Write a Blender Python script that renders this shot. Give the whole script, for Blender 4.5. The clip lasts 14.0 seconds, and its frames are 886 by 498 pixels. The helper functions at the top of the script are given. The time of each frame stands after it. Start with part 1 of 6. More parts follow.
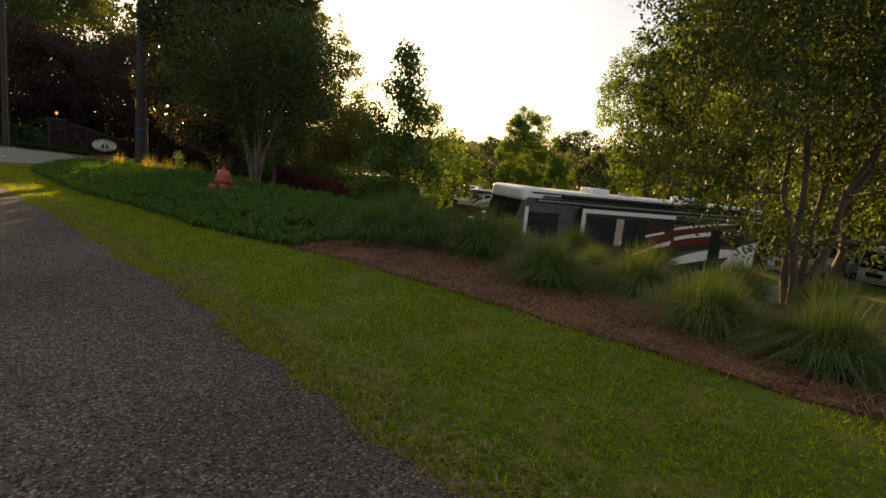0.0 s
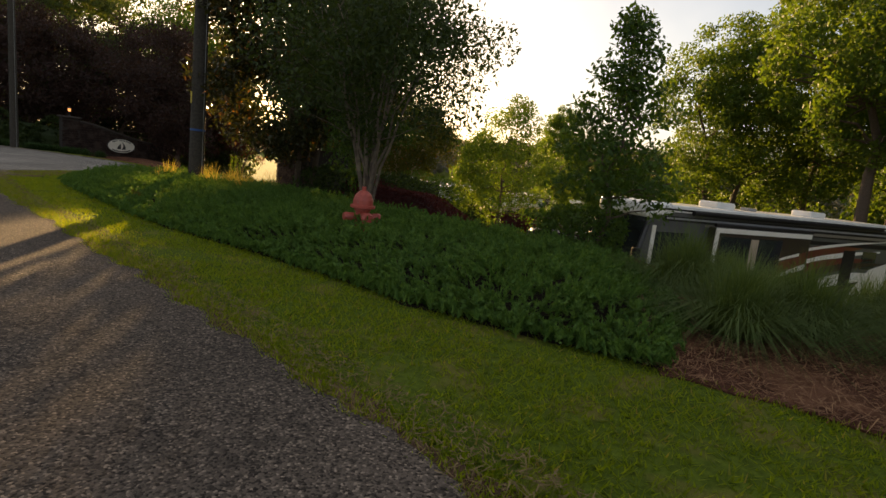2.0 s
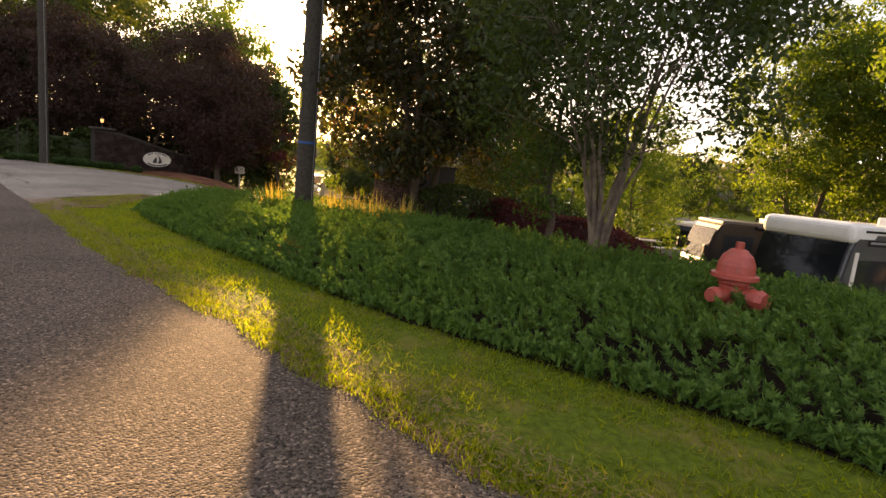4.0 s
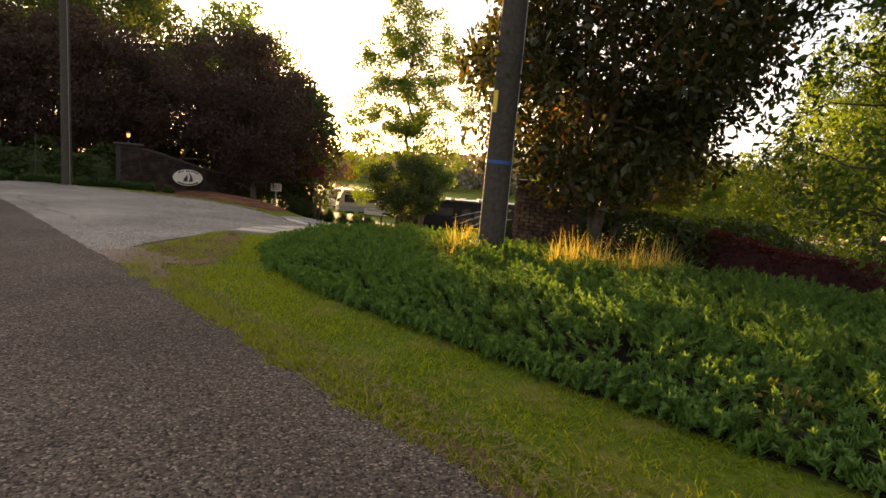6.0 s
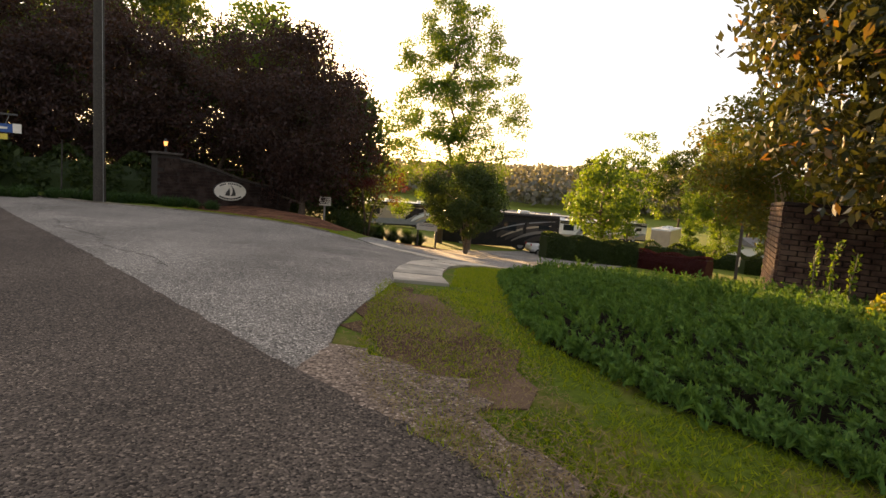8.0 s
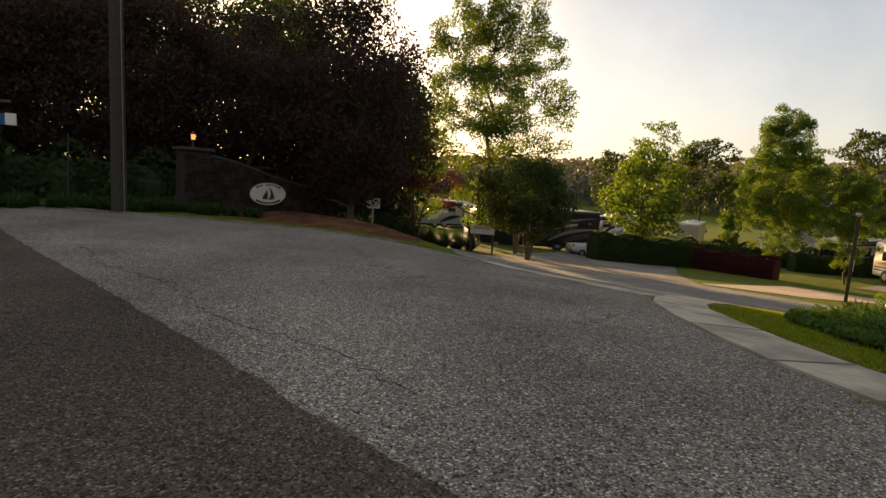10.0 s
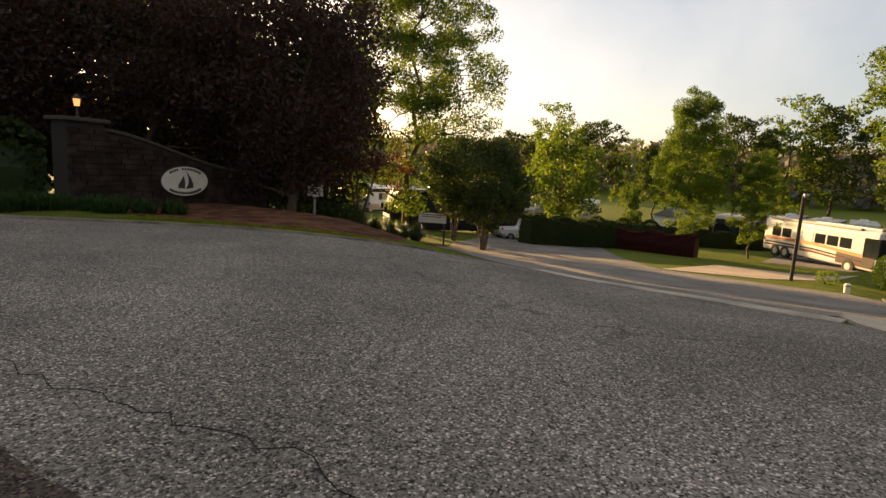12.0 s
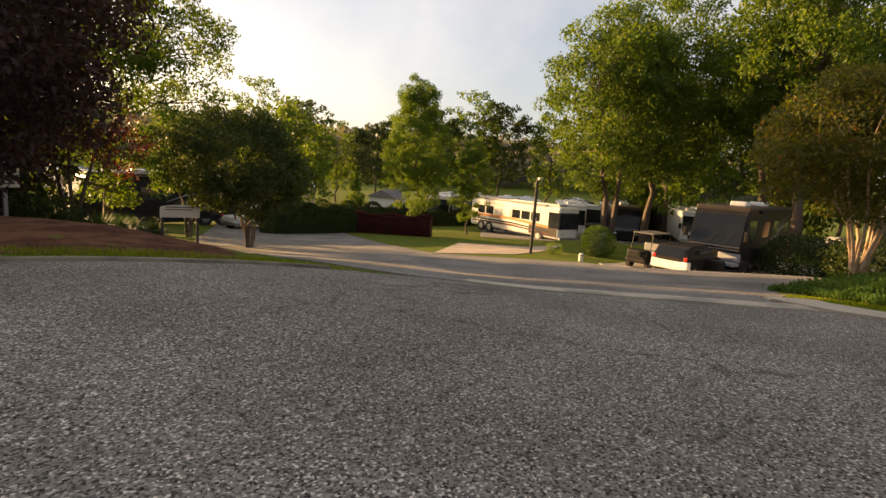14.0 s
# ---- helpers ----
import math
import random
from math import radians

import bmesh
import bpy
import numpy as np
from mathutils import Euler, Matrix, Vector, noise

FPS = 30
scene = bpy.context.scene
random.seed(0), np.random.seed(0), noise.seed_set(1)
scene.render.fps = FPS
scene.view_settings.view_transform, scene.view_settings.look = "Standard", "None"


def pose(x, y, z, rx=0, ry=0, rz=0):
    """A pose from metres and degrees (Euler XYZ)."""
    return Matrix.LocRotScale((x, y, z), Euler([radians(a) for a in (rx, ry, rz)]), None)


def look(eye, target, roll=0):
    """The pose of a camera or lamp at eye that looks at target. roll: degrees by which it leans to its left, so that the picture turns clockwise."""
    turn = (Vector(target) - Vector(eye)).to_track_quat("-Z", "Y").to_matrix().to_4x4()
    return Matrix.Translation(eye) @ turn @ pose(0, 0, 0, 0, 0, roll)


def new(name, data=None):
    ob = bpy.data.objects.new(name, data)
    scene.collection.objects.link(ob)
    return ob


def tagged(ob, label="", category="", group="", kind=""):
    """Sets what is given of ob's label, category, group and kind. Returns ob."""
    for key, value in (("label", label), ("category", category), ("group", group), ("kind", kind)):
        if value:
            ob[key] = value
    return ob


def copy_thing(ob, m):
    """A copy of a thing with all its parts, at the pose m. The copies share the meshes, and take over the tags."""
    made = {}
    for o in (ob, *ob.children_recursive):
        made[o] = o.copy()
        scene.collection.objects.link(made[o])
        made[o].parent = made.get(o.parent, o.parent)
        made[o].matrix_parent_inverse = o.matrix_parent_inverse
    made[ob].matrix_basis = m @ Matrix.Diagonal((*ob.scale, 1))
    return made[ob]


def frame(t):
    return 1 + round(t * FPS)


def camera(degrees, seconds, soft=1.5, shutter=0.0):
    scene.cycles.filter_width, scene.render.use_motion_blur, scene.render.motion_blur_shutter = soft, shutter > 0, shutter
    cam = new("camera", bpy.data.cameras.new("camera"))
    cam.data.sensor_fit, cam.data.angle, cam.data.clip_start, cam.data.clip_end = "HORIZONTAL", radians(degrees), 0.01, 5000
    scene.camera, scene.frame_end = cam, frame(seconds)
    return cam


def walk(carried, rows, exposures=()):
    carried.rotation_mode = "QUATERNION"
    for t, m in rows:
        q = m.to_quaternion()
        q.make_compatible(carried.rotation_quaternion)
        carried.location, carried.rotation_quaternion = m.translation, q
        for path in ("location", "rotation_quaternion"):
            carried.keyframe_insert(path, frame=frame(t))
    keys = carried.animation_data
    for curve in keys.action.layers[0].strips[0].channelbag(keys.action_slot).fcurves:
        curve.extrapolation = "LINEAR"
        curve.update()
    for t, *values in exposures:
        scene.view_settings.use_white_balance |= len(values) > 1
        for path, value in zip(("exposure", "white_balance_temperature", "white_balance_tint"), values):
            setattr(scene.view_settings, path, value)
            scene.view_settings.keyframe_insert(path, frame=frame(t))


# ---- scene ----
from mathutils.geometry import delaunay_2d_cdt

cam = camera(80.0, 14.0, soft=1.5)
PATH = [
    (0, (8.15, -7.55, 0.065), (8.129, -5.575, -0.25), 6.1),
    (0.5, (7.24, -6.645, 0.053), (7.229, -4.669, -0.258), 6.3),
    (1, (6.314, -5.733, 0.028), (6.312, -3.758, -0.283), 6.3),
    (1.5, (5.327, -4.809, 0.002), (5.324, -2.834, -0.313), 6.4),
    (2, (4.372, -3.91, -0.028), (4.361, -1.935, -0.342), 6.4),
    (4.5, (-0.32, 0.295, -0.132), (-0.367, 2.274, -0.419), 5.4),
    (5, (-1.244, 1.115, -0.137), (-1.299, 3.095, -0.415), 5.3),
    (5.5, (-2.224, 1.917, -0.142), (-2.276, 3.898, -0.412), 5.1),
    (6, (-3.202, 2.756, -0.146), (-3.235, 4.739, -0.407), 4.7),
    (6.5, (-4.162, 3.619, -0.156), (-4.178, 5.603, -0.41), 4.2),
    (7, (-5.122, 4.487, -0.169), (-5.13, 6.472, -0.416), 4.1),
    (7.5, (-6.079, 5.369, -0.186), (-6.098, 7.354, -0.424), 4.2),
    (8, (-7.001, 6.274, -0.203), (-7.038, 8.26, -0.436), 4.4),
    (10.5, (-11.62, 11.144, -0.314), (-11.582, 13.126, -0.575), 2.9),
    (11, (-12.444, 12.015, -0.34), (-12.319, 13.992, -0.613), 3.0),
    (11.5, (-13.09, 12.914, -0.35), (-12.834, 14.877, -0.638), 3.2),
    (12, (-13.63, 13.856, -0.365), (-13.187, 15.783, -0.664), 3.4),
    (12.5, (-14.131, 14.845, -0.394), (-13.462, 16.706, -0.698), 3.8),
    (13, (-14.652, 15.843, -0.437), (-13.724, 17.591, -0.726), 3.9),
    (13.5, (-15.183, 16.861, -0.471), (-13.999, 18.449, -0.75), 4.2),
    (14, (-15.718, 17.877, -0.498), (-14.294, 19.25, -0.792), 4.2),
]
walk(cam, [(t, look(eye, target, roll)) for t, eye, target, roll in PATH], exposures=[(0.0, 1.37, 6900, 13), (2.2, 1.42, 7000, 14), (4.4, 2.5, 7500, 25), (6.0, 2.25, 7500, 21), (8.2, 2.12, 7200, 18), (10.5, 1.17, 7000, 14), (11.5, 1.39, 7100, 15), (14.0, 1.69, 7300, 18)])

# ---- light ----
SUN_EL, SUN_AZ = 8.8, 16.5          # degrees above the horizon, and to the left of +y
world = bpy.data.worlds.new("sky")
scene.world = world
world.use_nodes = True
wn, wl = world.node_tree.nodes, world.node_tree.links
sky = wn.new("ShaderNodeTexSky")
sky.sky_type, sky.sun_disc = "NISHITA", False
sky.sun_elevation, sky.sun_rotation = radians(SUN_EL + 3), radians(-SUN_AZ)
sky.air_density, sky.dust_density, sky.ozone_density = 1.0, 2.0, 1.0
haze = wn.new("ShaderNodeMix")
haze.data_type = "RGBA"
haze.inputs[0].default_value = 0.55                    # thin high cloud, uneven
puff = wn.new("ShaderNodeTexNoise")
puff.inputs["Scale"].default_value, puff.inputs["Detail"].default_value = 3.5, 5.0
veil = wn.new("ShaderNodeValToRGB")
veil.color_ramp.elements[0].position, veil.color_ramp.elements[1].position = 0.35, 0.7
veil.color_ramp.elements[0].color, veil.color_ramp.elements[1].color = (0.5, 0.56, 0.64, 1), (0.98, 0.95, 0.91, 1)
wl.new(wn.new("ShaderNodeTexCoord").outputs["Generated"], puff.inputs["Vector"])
wl.new(puff.outputs[0], veil.inputs[0])
lift = wn.new("ShaderNodeVectorMath")
lift.operation = "SCALE"
lift.inputs[3].default_value = 4.2
wl.new(veil.outputs[0], lift.inputs[0])
wl.new(lift.outputs[0], haze.inputs[7])
wl.new(sky.outputs[0], haze.inputs[6])
wl.new(haze.outputs[2], wn["Background"].inputs[0])
wn["Background"].inputs[1].default_value = 0.082
sun_way = Vector((-math.sin(radians(SUN_AZ)) * math.cos(radians(SUN_EL)), math.cos(radians(SUN_AZ)) * math.cos(radians(SUN_EL)), math.sin(radians(SUN_EL))))
sun = new("sun", bpy.data.lights.new("sun", "SUN"))
sun.data.energy, sun.data.angle, sun.data.color = 5.0, radians(0.6), (1.0, 0.66, 0.3)
sun.rotation_euler = sun_way.to_track_quat("Z", "Y").to_euler()


# ---- materials ----
def material(name, colour, rough=0.8, second=None, scale=6.0, detail=4.0, bump=0.0, bump_scale=60.0, metal=0.0, third=None, third_scale=0.7, third_cut=(0.45, 0.6), spec=0.5, coat=0.0):
    """Two colours mixed by fine noise, a third in larger patches, and fine relief."""
    m = bpy.data.materials.new(name)
    m.use_nodes = True
    n, l = m.node_tree.nodes, m.node_tree.links
    b = n["Principled BSDF"]
    b.inputs["Roughness"].default_value, b.inputs["Metallic"].default_value = rough, metal
    b.inputs["Specular IOR Level"].default_value = spec
    b.inputs["Coat Weight"].default_value = coat
    where = n.new("ShaderNodeNewGeometry")
    def noise_of(size, det):
        t = n.new("ShaderNodeTexNoise")
        t.inputs["Scale"].default_value, t.inputs["Detail"].default_value = size, det
        l.new(where.outputs["Position"], t.inputs["Vector"])
        return t
    def mixed(fac, a, c):
        mix = n.new("ShaderNodeMix")
        mix.data_type = "RGBA"
        l.new(fac, mix.inputs[0])
        for socket, v in ((mix.inputs[6], a), (mix.inputs[7], c)):
            if isinstance(v, tuple):
                socket.default_value = (*v, 1)
            else:
                l.new(v, socket)
        return mix.outputs[2]
    def cut(fac, low, high):
        r = n.new("ShaderNodeMapRange")
        r.inputs[1].default_value, r.inputs[2].default_value = low, high
        l.new(fac, r.inputs[0])
        return r.outputs[0]
    out = colour
    if second:
        out = mixed(cut(noise_of(scale, detail).outputs[0], 0.35, 0.65), colour, second)
    if third:
        out = mixed(cut(noise_of(third_scale, 3.0).outputs[0], *third_cut), out, third)
    if isinstance(out, tuple):
        b.inputs["Base Color"].default_value = (*out, 1)
    else:
        l.new(out, b.inputs["Base Color"])
    if bump:
        bp = n.new("ShaderNodeBump")
        bp.inputs["Strength"].default_value, bp.inputs["Distance"].default_value = bump, 0.02
        l.new(noise_of(bump_scale, 5.0).outputs[0], bp.inputs["Height"])
        l.new(bp.outputs[0], b.inputs["Normal"])
    return m


def leaf_material(name, a, c, translucent=0.45, rough=0.55, third=None):
    """Leaves: colour varies leaf by leaf, and light shines through them."""
    m = bpy.data.materials.new(name)
    m.use_nodes = True
    n, l = m.node_tree.nodes, m.node_tree.links
    b, out = n["Principled BSDF"], n["Material Output"]
    geo = n.new("ShaderNodeNewGeometry")
    ramp = n.new("ShaderNodeValToRGB")
    ramp.color_ramp.elements[0].color, ramp.color_ramp.elements[1].color = (*a, 1), (*c, 1)
    if third:
        e = ramp.color_ramp.elements.new(0.93)
        e.color = (*c, 1)
        ramp.color_ramp.elements[-1].color = (*third, 1)
    l.new(geo.outputs["Random Per Island"], ramp.inputs[0])
    l.new(ramp.outputs[0], b.inputs["Base Color"])
    b.inputs["Roughness"].default_value, b.inputs["Specular IOR Level"].default_value = rough, 0.25
    t = n.new("ShaderNodeBsdfTranslucent")
    glow = n.new("ShaderNodeMix")
    glow.data_type, glow.blend_type = "RGBA", "MULTIPLY"
    glow.inputs[0].default_value = 1.0
    l.new(ramp.outputs[0], glow.inputs[6])
    glow.inputs[7].default_value = (1.75, 1.55, 0.55, 1)
    l.new(glow.outputs[2], t.inputs[0])
    mix = n.new("ShaderNodeMixShader")
    mix.inputs[0].default_value = translucent
    l.new(b.outputs[0], mix.inputs[1])
    l.new(t.outputs[0], mix.inputs[2])
    l.new(mix.outputs[0], out.inputs[0])
    return m


def asphalt(name, dark, light, stone, size, cracks=0.0, tint=None):
    """Worn asphalt: stones of several greys in a dark binder, larger stains, and fine cracks."""
    m = bpy.data.materials.new(name)
    m.use_nodes = True
    n, l = m.node_tree.nodes, m.node_tree.links
    b = n["Principled BSDF"]
    b.inputs["Roughness"].default_value, b.inputs["Specular IOR Level"].default_value = 0.95, 0.2
    where = n.new("ShaderNodeNewGeometry")
    vor = n.new("ShaderNodeTexVoronoi")
    vor.inputs["Scale"].default_value = size
    l.new(where.outputs["Position"], vor.inputs["Vector"])
    bw = n.new("ShaderNodeSeparateColor")
    l.new(vor.outputs["Color"], bw.inputs[0])
    ramp = n.new("ShaderNodeValToRGB")
    els = ramp.color_ramp.elements
    els[0].color, els[1].color = (*dark, 1), (*stone, 1)
    e = els.new(0.55)
    e.color = (*light, 1)
    e = els.new(0.86)
    e.color = (*[v * 1.25 for v in light], 1)
    l.new(bw.outputs[0], ramp.inputs[0])
    big = n.new("ShaderNodeTexNoise")
    big.inputs["Scale"].default_value, big.inputs["Detail"].default_value = 0.55, 6.0
    l.new(where.outputs["Position"], big.inputs["Vector"])
    mr = n.new("ShaderNodeMapRange")
    mr.inputs[1].default_value, mr.inputs[2].default_value = 0.3, 0.7
    mr.inputs[3].default_value, mr.inputs[4].default_value = 0.72, 1.22
    l.new(big.outputs[0], mr.inputs[0])
    mul = n.new("ShaderNodeMix")
    mul.data_type, mul.blend_type = "RGBA", "MULTIPLY"
    mul.inputs[0].default_value = 1.0
    l.new(ramp.outputs[0], mul.inputs[6])
    l.new(mr.outputs[0], mul.inputs[7])
    out = mul.outputs[2]
    height = vor.outputs["Distance"]
    if cracks:
        wob = n.new("ShaderNodeTexNoise")
        wob.inputs["Scale"].default_value = 2.5
        wob.inputs["Detail"].default_value = 6.0
        l.new(where.outputs["Position"], wob.inputs["Vector"])
        add = n.new("ShaderNodeVectorMath")
        add.operation = "MULTIPLY_ADD"
        add.inputs[1].default_value = (0.6, 0.6, 0.6)
        l.new(wob.outputs["Color"], add.inputs[0])
        l.new(where.outputs["Position"], add.inputs[2])
        cr = n.new("ShaderNodeTexVoronoi")
        cr.feature = "DISTANCE_TO_EDGE"
        cr.inputs["Scale"].default_value = 0.42
        l.new(add.outputs[0], cr.inputs["Vector"])
        c = n.new("ShaderNodeMapRange")
        c.inputs[1].default_value, c.inputs[2].default_value = 0.003, 0.012
        c.inputs[3].default_value, c.inputs[4].default_value = 1.0 - cracks, 1.0
        l.new(cr.outputs["Distance"], c.inputs[0])
        m2 = n.new("ShaderNodeMix")
        m2.data_type, m2.blend_type = "RGBA", "MULTIPLY"
        some = n.new("ShaderNodeTexNoise")
        some.inputs["Scale"].default_value = 0.16
        l.new(where.outputs["Position"], some.inputs["Vector"])
        only = n.new("ShaderNodeMapRange")
        only.inputs[1].default_value, only.inputs[2].default_value = 0.5, 0.6
        l.new(some.outputs[0], only.inputs[0])
        l.new(only.outputs[0], m2.inputs[0])
        l.new(out, m2.inputs[6])
        l.new(c.outputs[0], m2.inputs[7])
        out = m2.outputs[2]
    l.new(out, b.inputs["Base Color"])
    bp = n.new("ShaderNodeBump")
    bp.inputs["Strength"].default_value, bp.inputs["Distance"].default_value = 0.85, 0.009
    bp.invert = True
    l.new(height, bp.inputs["Height"])
    l.new(bp.outputs[0], b.inputs["Normal"])
    return m


ASPHALT = asphalt("old_asphalt", (0.018, 0.014, 0.011), (0.094, 0.074, 0.058), (0.27, 0.21, 0.16), 85.0, cracks=0.45)
ASPHALT_PALE = asphalt("pale_asphalt", (0.024, 0.021, 0.018), (0.23, 0.207, 0.177), (0.75, 0.66, 0.56), 88.0, cracks=0.45)
ASPHALT_LOT = asphalt("lot_asphalt", (0.1, 0.094, 0.085), (0.22, 0.205, 0.185), (0.35, 0.32, 0.29), 50.0, cracks=0.4)
CONCRETE = material("concrete", (0.5, 0.43, 0.33), 0.85, (0.41, 0.35, 0.27), 9.0, bump=0.2, bump_scale=80, third=(0.27, 0.24, 0.19), third_scale=1.3)
KERB_OLD = material("old_kerb", (0.17, 0.14, 0.105), 0.9, (0.1, 0.085, 0.065), 9.0, bump=0.3, bump_scale=80, third=(0.24, 0.2, 0.15), third_scale=1.3)
PAD = material("pad_concrete", (0.47, 0.37, 0.27), 0.85, (0.4, 0.31, 0.23), 3.0, bump=0.15, third=(0.34, 0.27, 0.2))
TURF = material("turf", (0.12, 0.165, 0.016), 0.95, (0.07, 0.1, 0.012), 22.0, bump=0.9, bump_scale=120, third=(0.16, 0.15, 0.035), third_scale=2.3, third_cut=(0.5, 0.64), spec=0.08)
EARTH = material("earth", (0.13, 0.075, 0.045), 0.95, (0.06, 0.034, 0.02), 24.0, bump=1.0, bump_scale=70, third=(0.17, 0.11, 0.07), spec=0.1)
GRAVEL = asphalt("worn_gravel", (0.06, 0.042, 0.03), (0.21, 0.155, 0.115), (0.5, 0.39, 0.3), 60.0)
STRAW = material("pine_straw", (0.14, 0.06, 0.034), 0.95, (0.065, 0.03, 0.018), 40.0, bump=1.0, bump_scale=90, third=(0.19, 0.09, 0.05), third_scale=2.0, spec=0.1)
POLE_WOOD = material("pole_wood", (0.055, 0.045, 0.034), 0.9, (0.03, 0.025, 0.019), 18.0, bump=0.6, bump_scale=40)
BARK = material("bark", (0.13, 0.09, 0.062), 0.9, (0.07, 0.05, 0.035), 25.0, bump=0.8, bump_scale=45)
BARK_PALE = material("crape_bark", (0.15, 0.11, 0.08), 0.7, (0.09, 0.066, 0.05), 9.0, bump=0.3, third=(0.2, 0.15, 0.1), third_scale=5)
# lighter copy of the crape bark, with sunlight on the stems put into its colour
BARK_LIT = material("lit_crape_bark", (0.5, 0.34, 0.21), 0.6, (0.36, 0.23, 0.14), 7.0, bump=0.3, third=(0.56, 0.42, 0.28), third_scale=5)
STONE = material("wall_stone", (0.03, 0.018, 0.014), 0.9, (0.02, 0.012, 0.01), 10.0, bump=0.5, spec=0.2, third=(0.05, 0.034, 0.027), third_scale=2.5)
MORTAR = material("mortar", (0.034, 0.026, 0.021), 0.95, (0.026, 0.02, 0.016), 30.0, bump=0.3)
STONE_CAP = material("cap_stone", (0.07, 0.055, 0.045), 0.85, (0.05, 0.04, 0.033), 15.0, bump=0.2)
TAUPE = material("taupe_paint", (0.2, 0.175, 0.15), 0.35, (0.17, 0.15, 0.13), 2.0, coat=0.3)
WHITE = material("white_paint", (0.78, 0.77, 0.74), 0.35, (0.7, 0.69, 0.66), 2.0, coat=0.3)
CREAM = material("cream_paint", (0.78, 0.75, 0.69), 0.35, (0.72, 0.68, 0.61), 2.0, coat=0.3)
GREY = material("grey_paint", (0.28, 0.28, 0.29), 0.35, (0.24, 0.24, 0.25), 2.0, coat=0.3)
BLACK = material("black_paint", (0.012, 0.011, 0.011), 0.45, (0.02, 0.018, 0.017), 2.0, spec=0.2)
BRONZE = material("bronze_paint", (0.06, 0.048, 0.04), 0.4, (0.045, 0.036, 0.03), 2.0, spec=0.3)
MAROON = material("maroon_paint", (0.13, 0.02, 0.018), 0.3, (0.1, 0.016, 0.014), 2.0, coat=0.5)
ORANGE = material("orange_paint", (0.6, 0.2, 0.05), 0.4, (0.52, 0.17, 0.04), 3.0)
TAN = material("tan_paint", (0.45, 0.36, 0.27), 0.35, (0.4, 0.32, 0.24), 2.0, coat=0.3)
SLATE = material("slate_paint", (0.075, 0.075, 0.08), 0.35, (0.06, 0.06, 0.064), 2.0, coat=0.3)
COCOA = material("cocoa_paint", (0.035, 0.022, 0.017), 0.35, (0.025, 0.016, 0.013), 2.0, coat=0.2)
GLASS = material("dark_glass", (0.016, 0.02, 0.024), 0.05, (0.024, 0.028, 0.032), 1.0, spec=0.6)
RUBBER = material("rubber", (0.02, 0.02, 0.02), 0.85, (0.03, 0.03, 0.03), 30.0)
METAL = material("bright_metal", (0.6, 0.6, 0.6), 0.3, (0.5, 0.5, 0.5), 8.0, metal=1.0)
DULL_METAL = material("galvanised", (0.35, 0.35, 0.34), 0.55, (0.28, 0.28, 0.27), 12.0, metal=0.6)
RED_PAINT = material("hydrant_red", (0.42, 0.075, 0.05), 0.5, (0.33, 0.055, 0.04), 18.0, bump=0.1, third=(0.3, 0.12, 0.08), third_scale=9, third_cut=(0.6, 0.75))
BLUE_PAINT = material("blue_band", (0.015, 0.075, 0.26), 0.6, (0.012, 0.06, 0.2), 20.0)
YELLOW_PAINT = material("yellow_tag", (0.65, 0.5, 0.06), 0.5, (0.6, 0.45, 0.05), 20.0)
SIGN_WHITE = material("sign_white", (0.75, 0.7, 0.6), 0.5, (0.68, 0.63, 0.53), 4.0)
SIGN_DARK = material("sign_dark", (0.03, 0.028, 0.026), 0.5, (0.045, 0.04, 0.036), 4.0)
SCREEN_BROWN = material("brown_screen", (0.05, 0.03, 0.022), 0.8, (0.035, 0.022, 0.016), 6.0, bump=0.3)
ROOF_GREY = material("roof_shingle", (0.2, 0.19, 0.18), 0.9, (0.14, 0.13, 0.125), 10.0, bump=0.4)
TAIL_RED = material("tail_red", (0.5, 0.03, 0.02), 0.25, (0.45, 0.03, 0.02), 4.0)
LAMP_GLASS = material("lamp_glass", (0.7, 0.7, 0.68), 0.15, (0.65, 0.65, 0.63), 4.0)

LEAF_MAGNOLIA = leaf_material("magnolia_leaf", (0.028, 0.034, 0.014), (0.06, 0.06, 0.02), 0.3, 0.3, third=(0.3, 0.13, 0.035))
LEAF_CRAPE = leaf_material("crape_leaf", (0.035, 0.075, 0.016), (0.075, 0.13, 0.025), 0.45)
LEAF_BRIGHT = leaf_material("bright_leaf", (0.07, 0.13, 0.018), (0.14, 0.2, 0.03), 0.5)
LEAF_MAPLE = leaf_material("maple_leaf", (0.062, 0.125, 0.016), (0.13, 0.19, 0.03), 0.45)
LEAF_OAK = leaf_material("oak_leaf", (0.05, 0.1, 0.015), (0.11, 0.16, 0.025), 0.5)
LEAF_PLUM = leaf_material("plum_leaf", (0.034, 0.022, 0.02), (0.066, 0.034, 0.03), 0.35)
LEAF_DARK = leaf_material("dark_leaf", (0.026, 0.046, 0.013), (0.06, 0.085, 0.022), 0.38)
LEAF_PINE = leaf_material("pine_needles", (0.045, 0.07, 0.018), (0.1, 0.135, 0.03), 0.4)
LEAF_RUST = leaf_material("rusty_leaf", (0.06, 0.075, 0.016), (0.13, 0.13, 0.024), 0.45, third=(0.24, 0.11, 0.03))
LEAF_BURGUNDY = leaf_material("burgundy_leaf", (0.06, 0.014, 0.016), (0.11, 0.025, 0.022), 0.35)
JUNIPER = leaf_material("juniper", (0.05, 0.12, 0.026), (0.125, 0.215, 0.048), 0.38, 0.8)
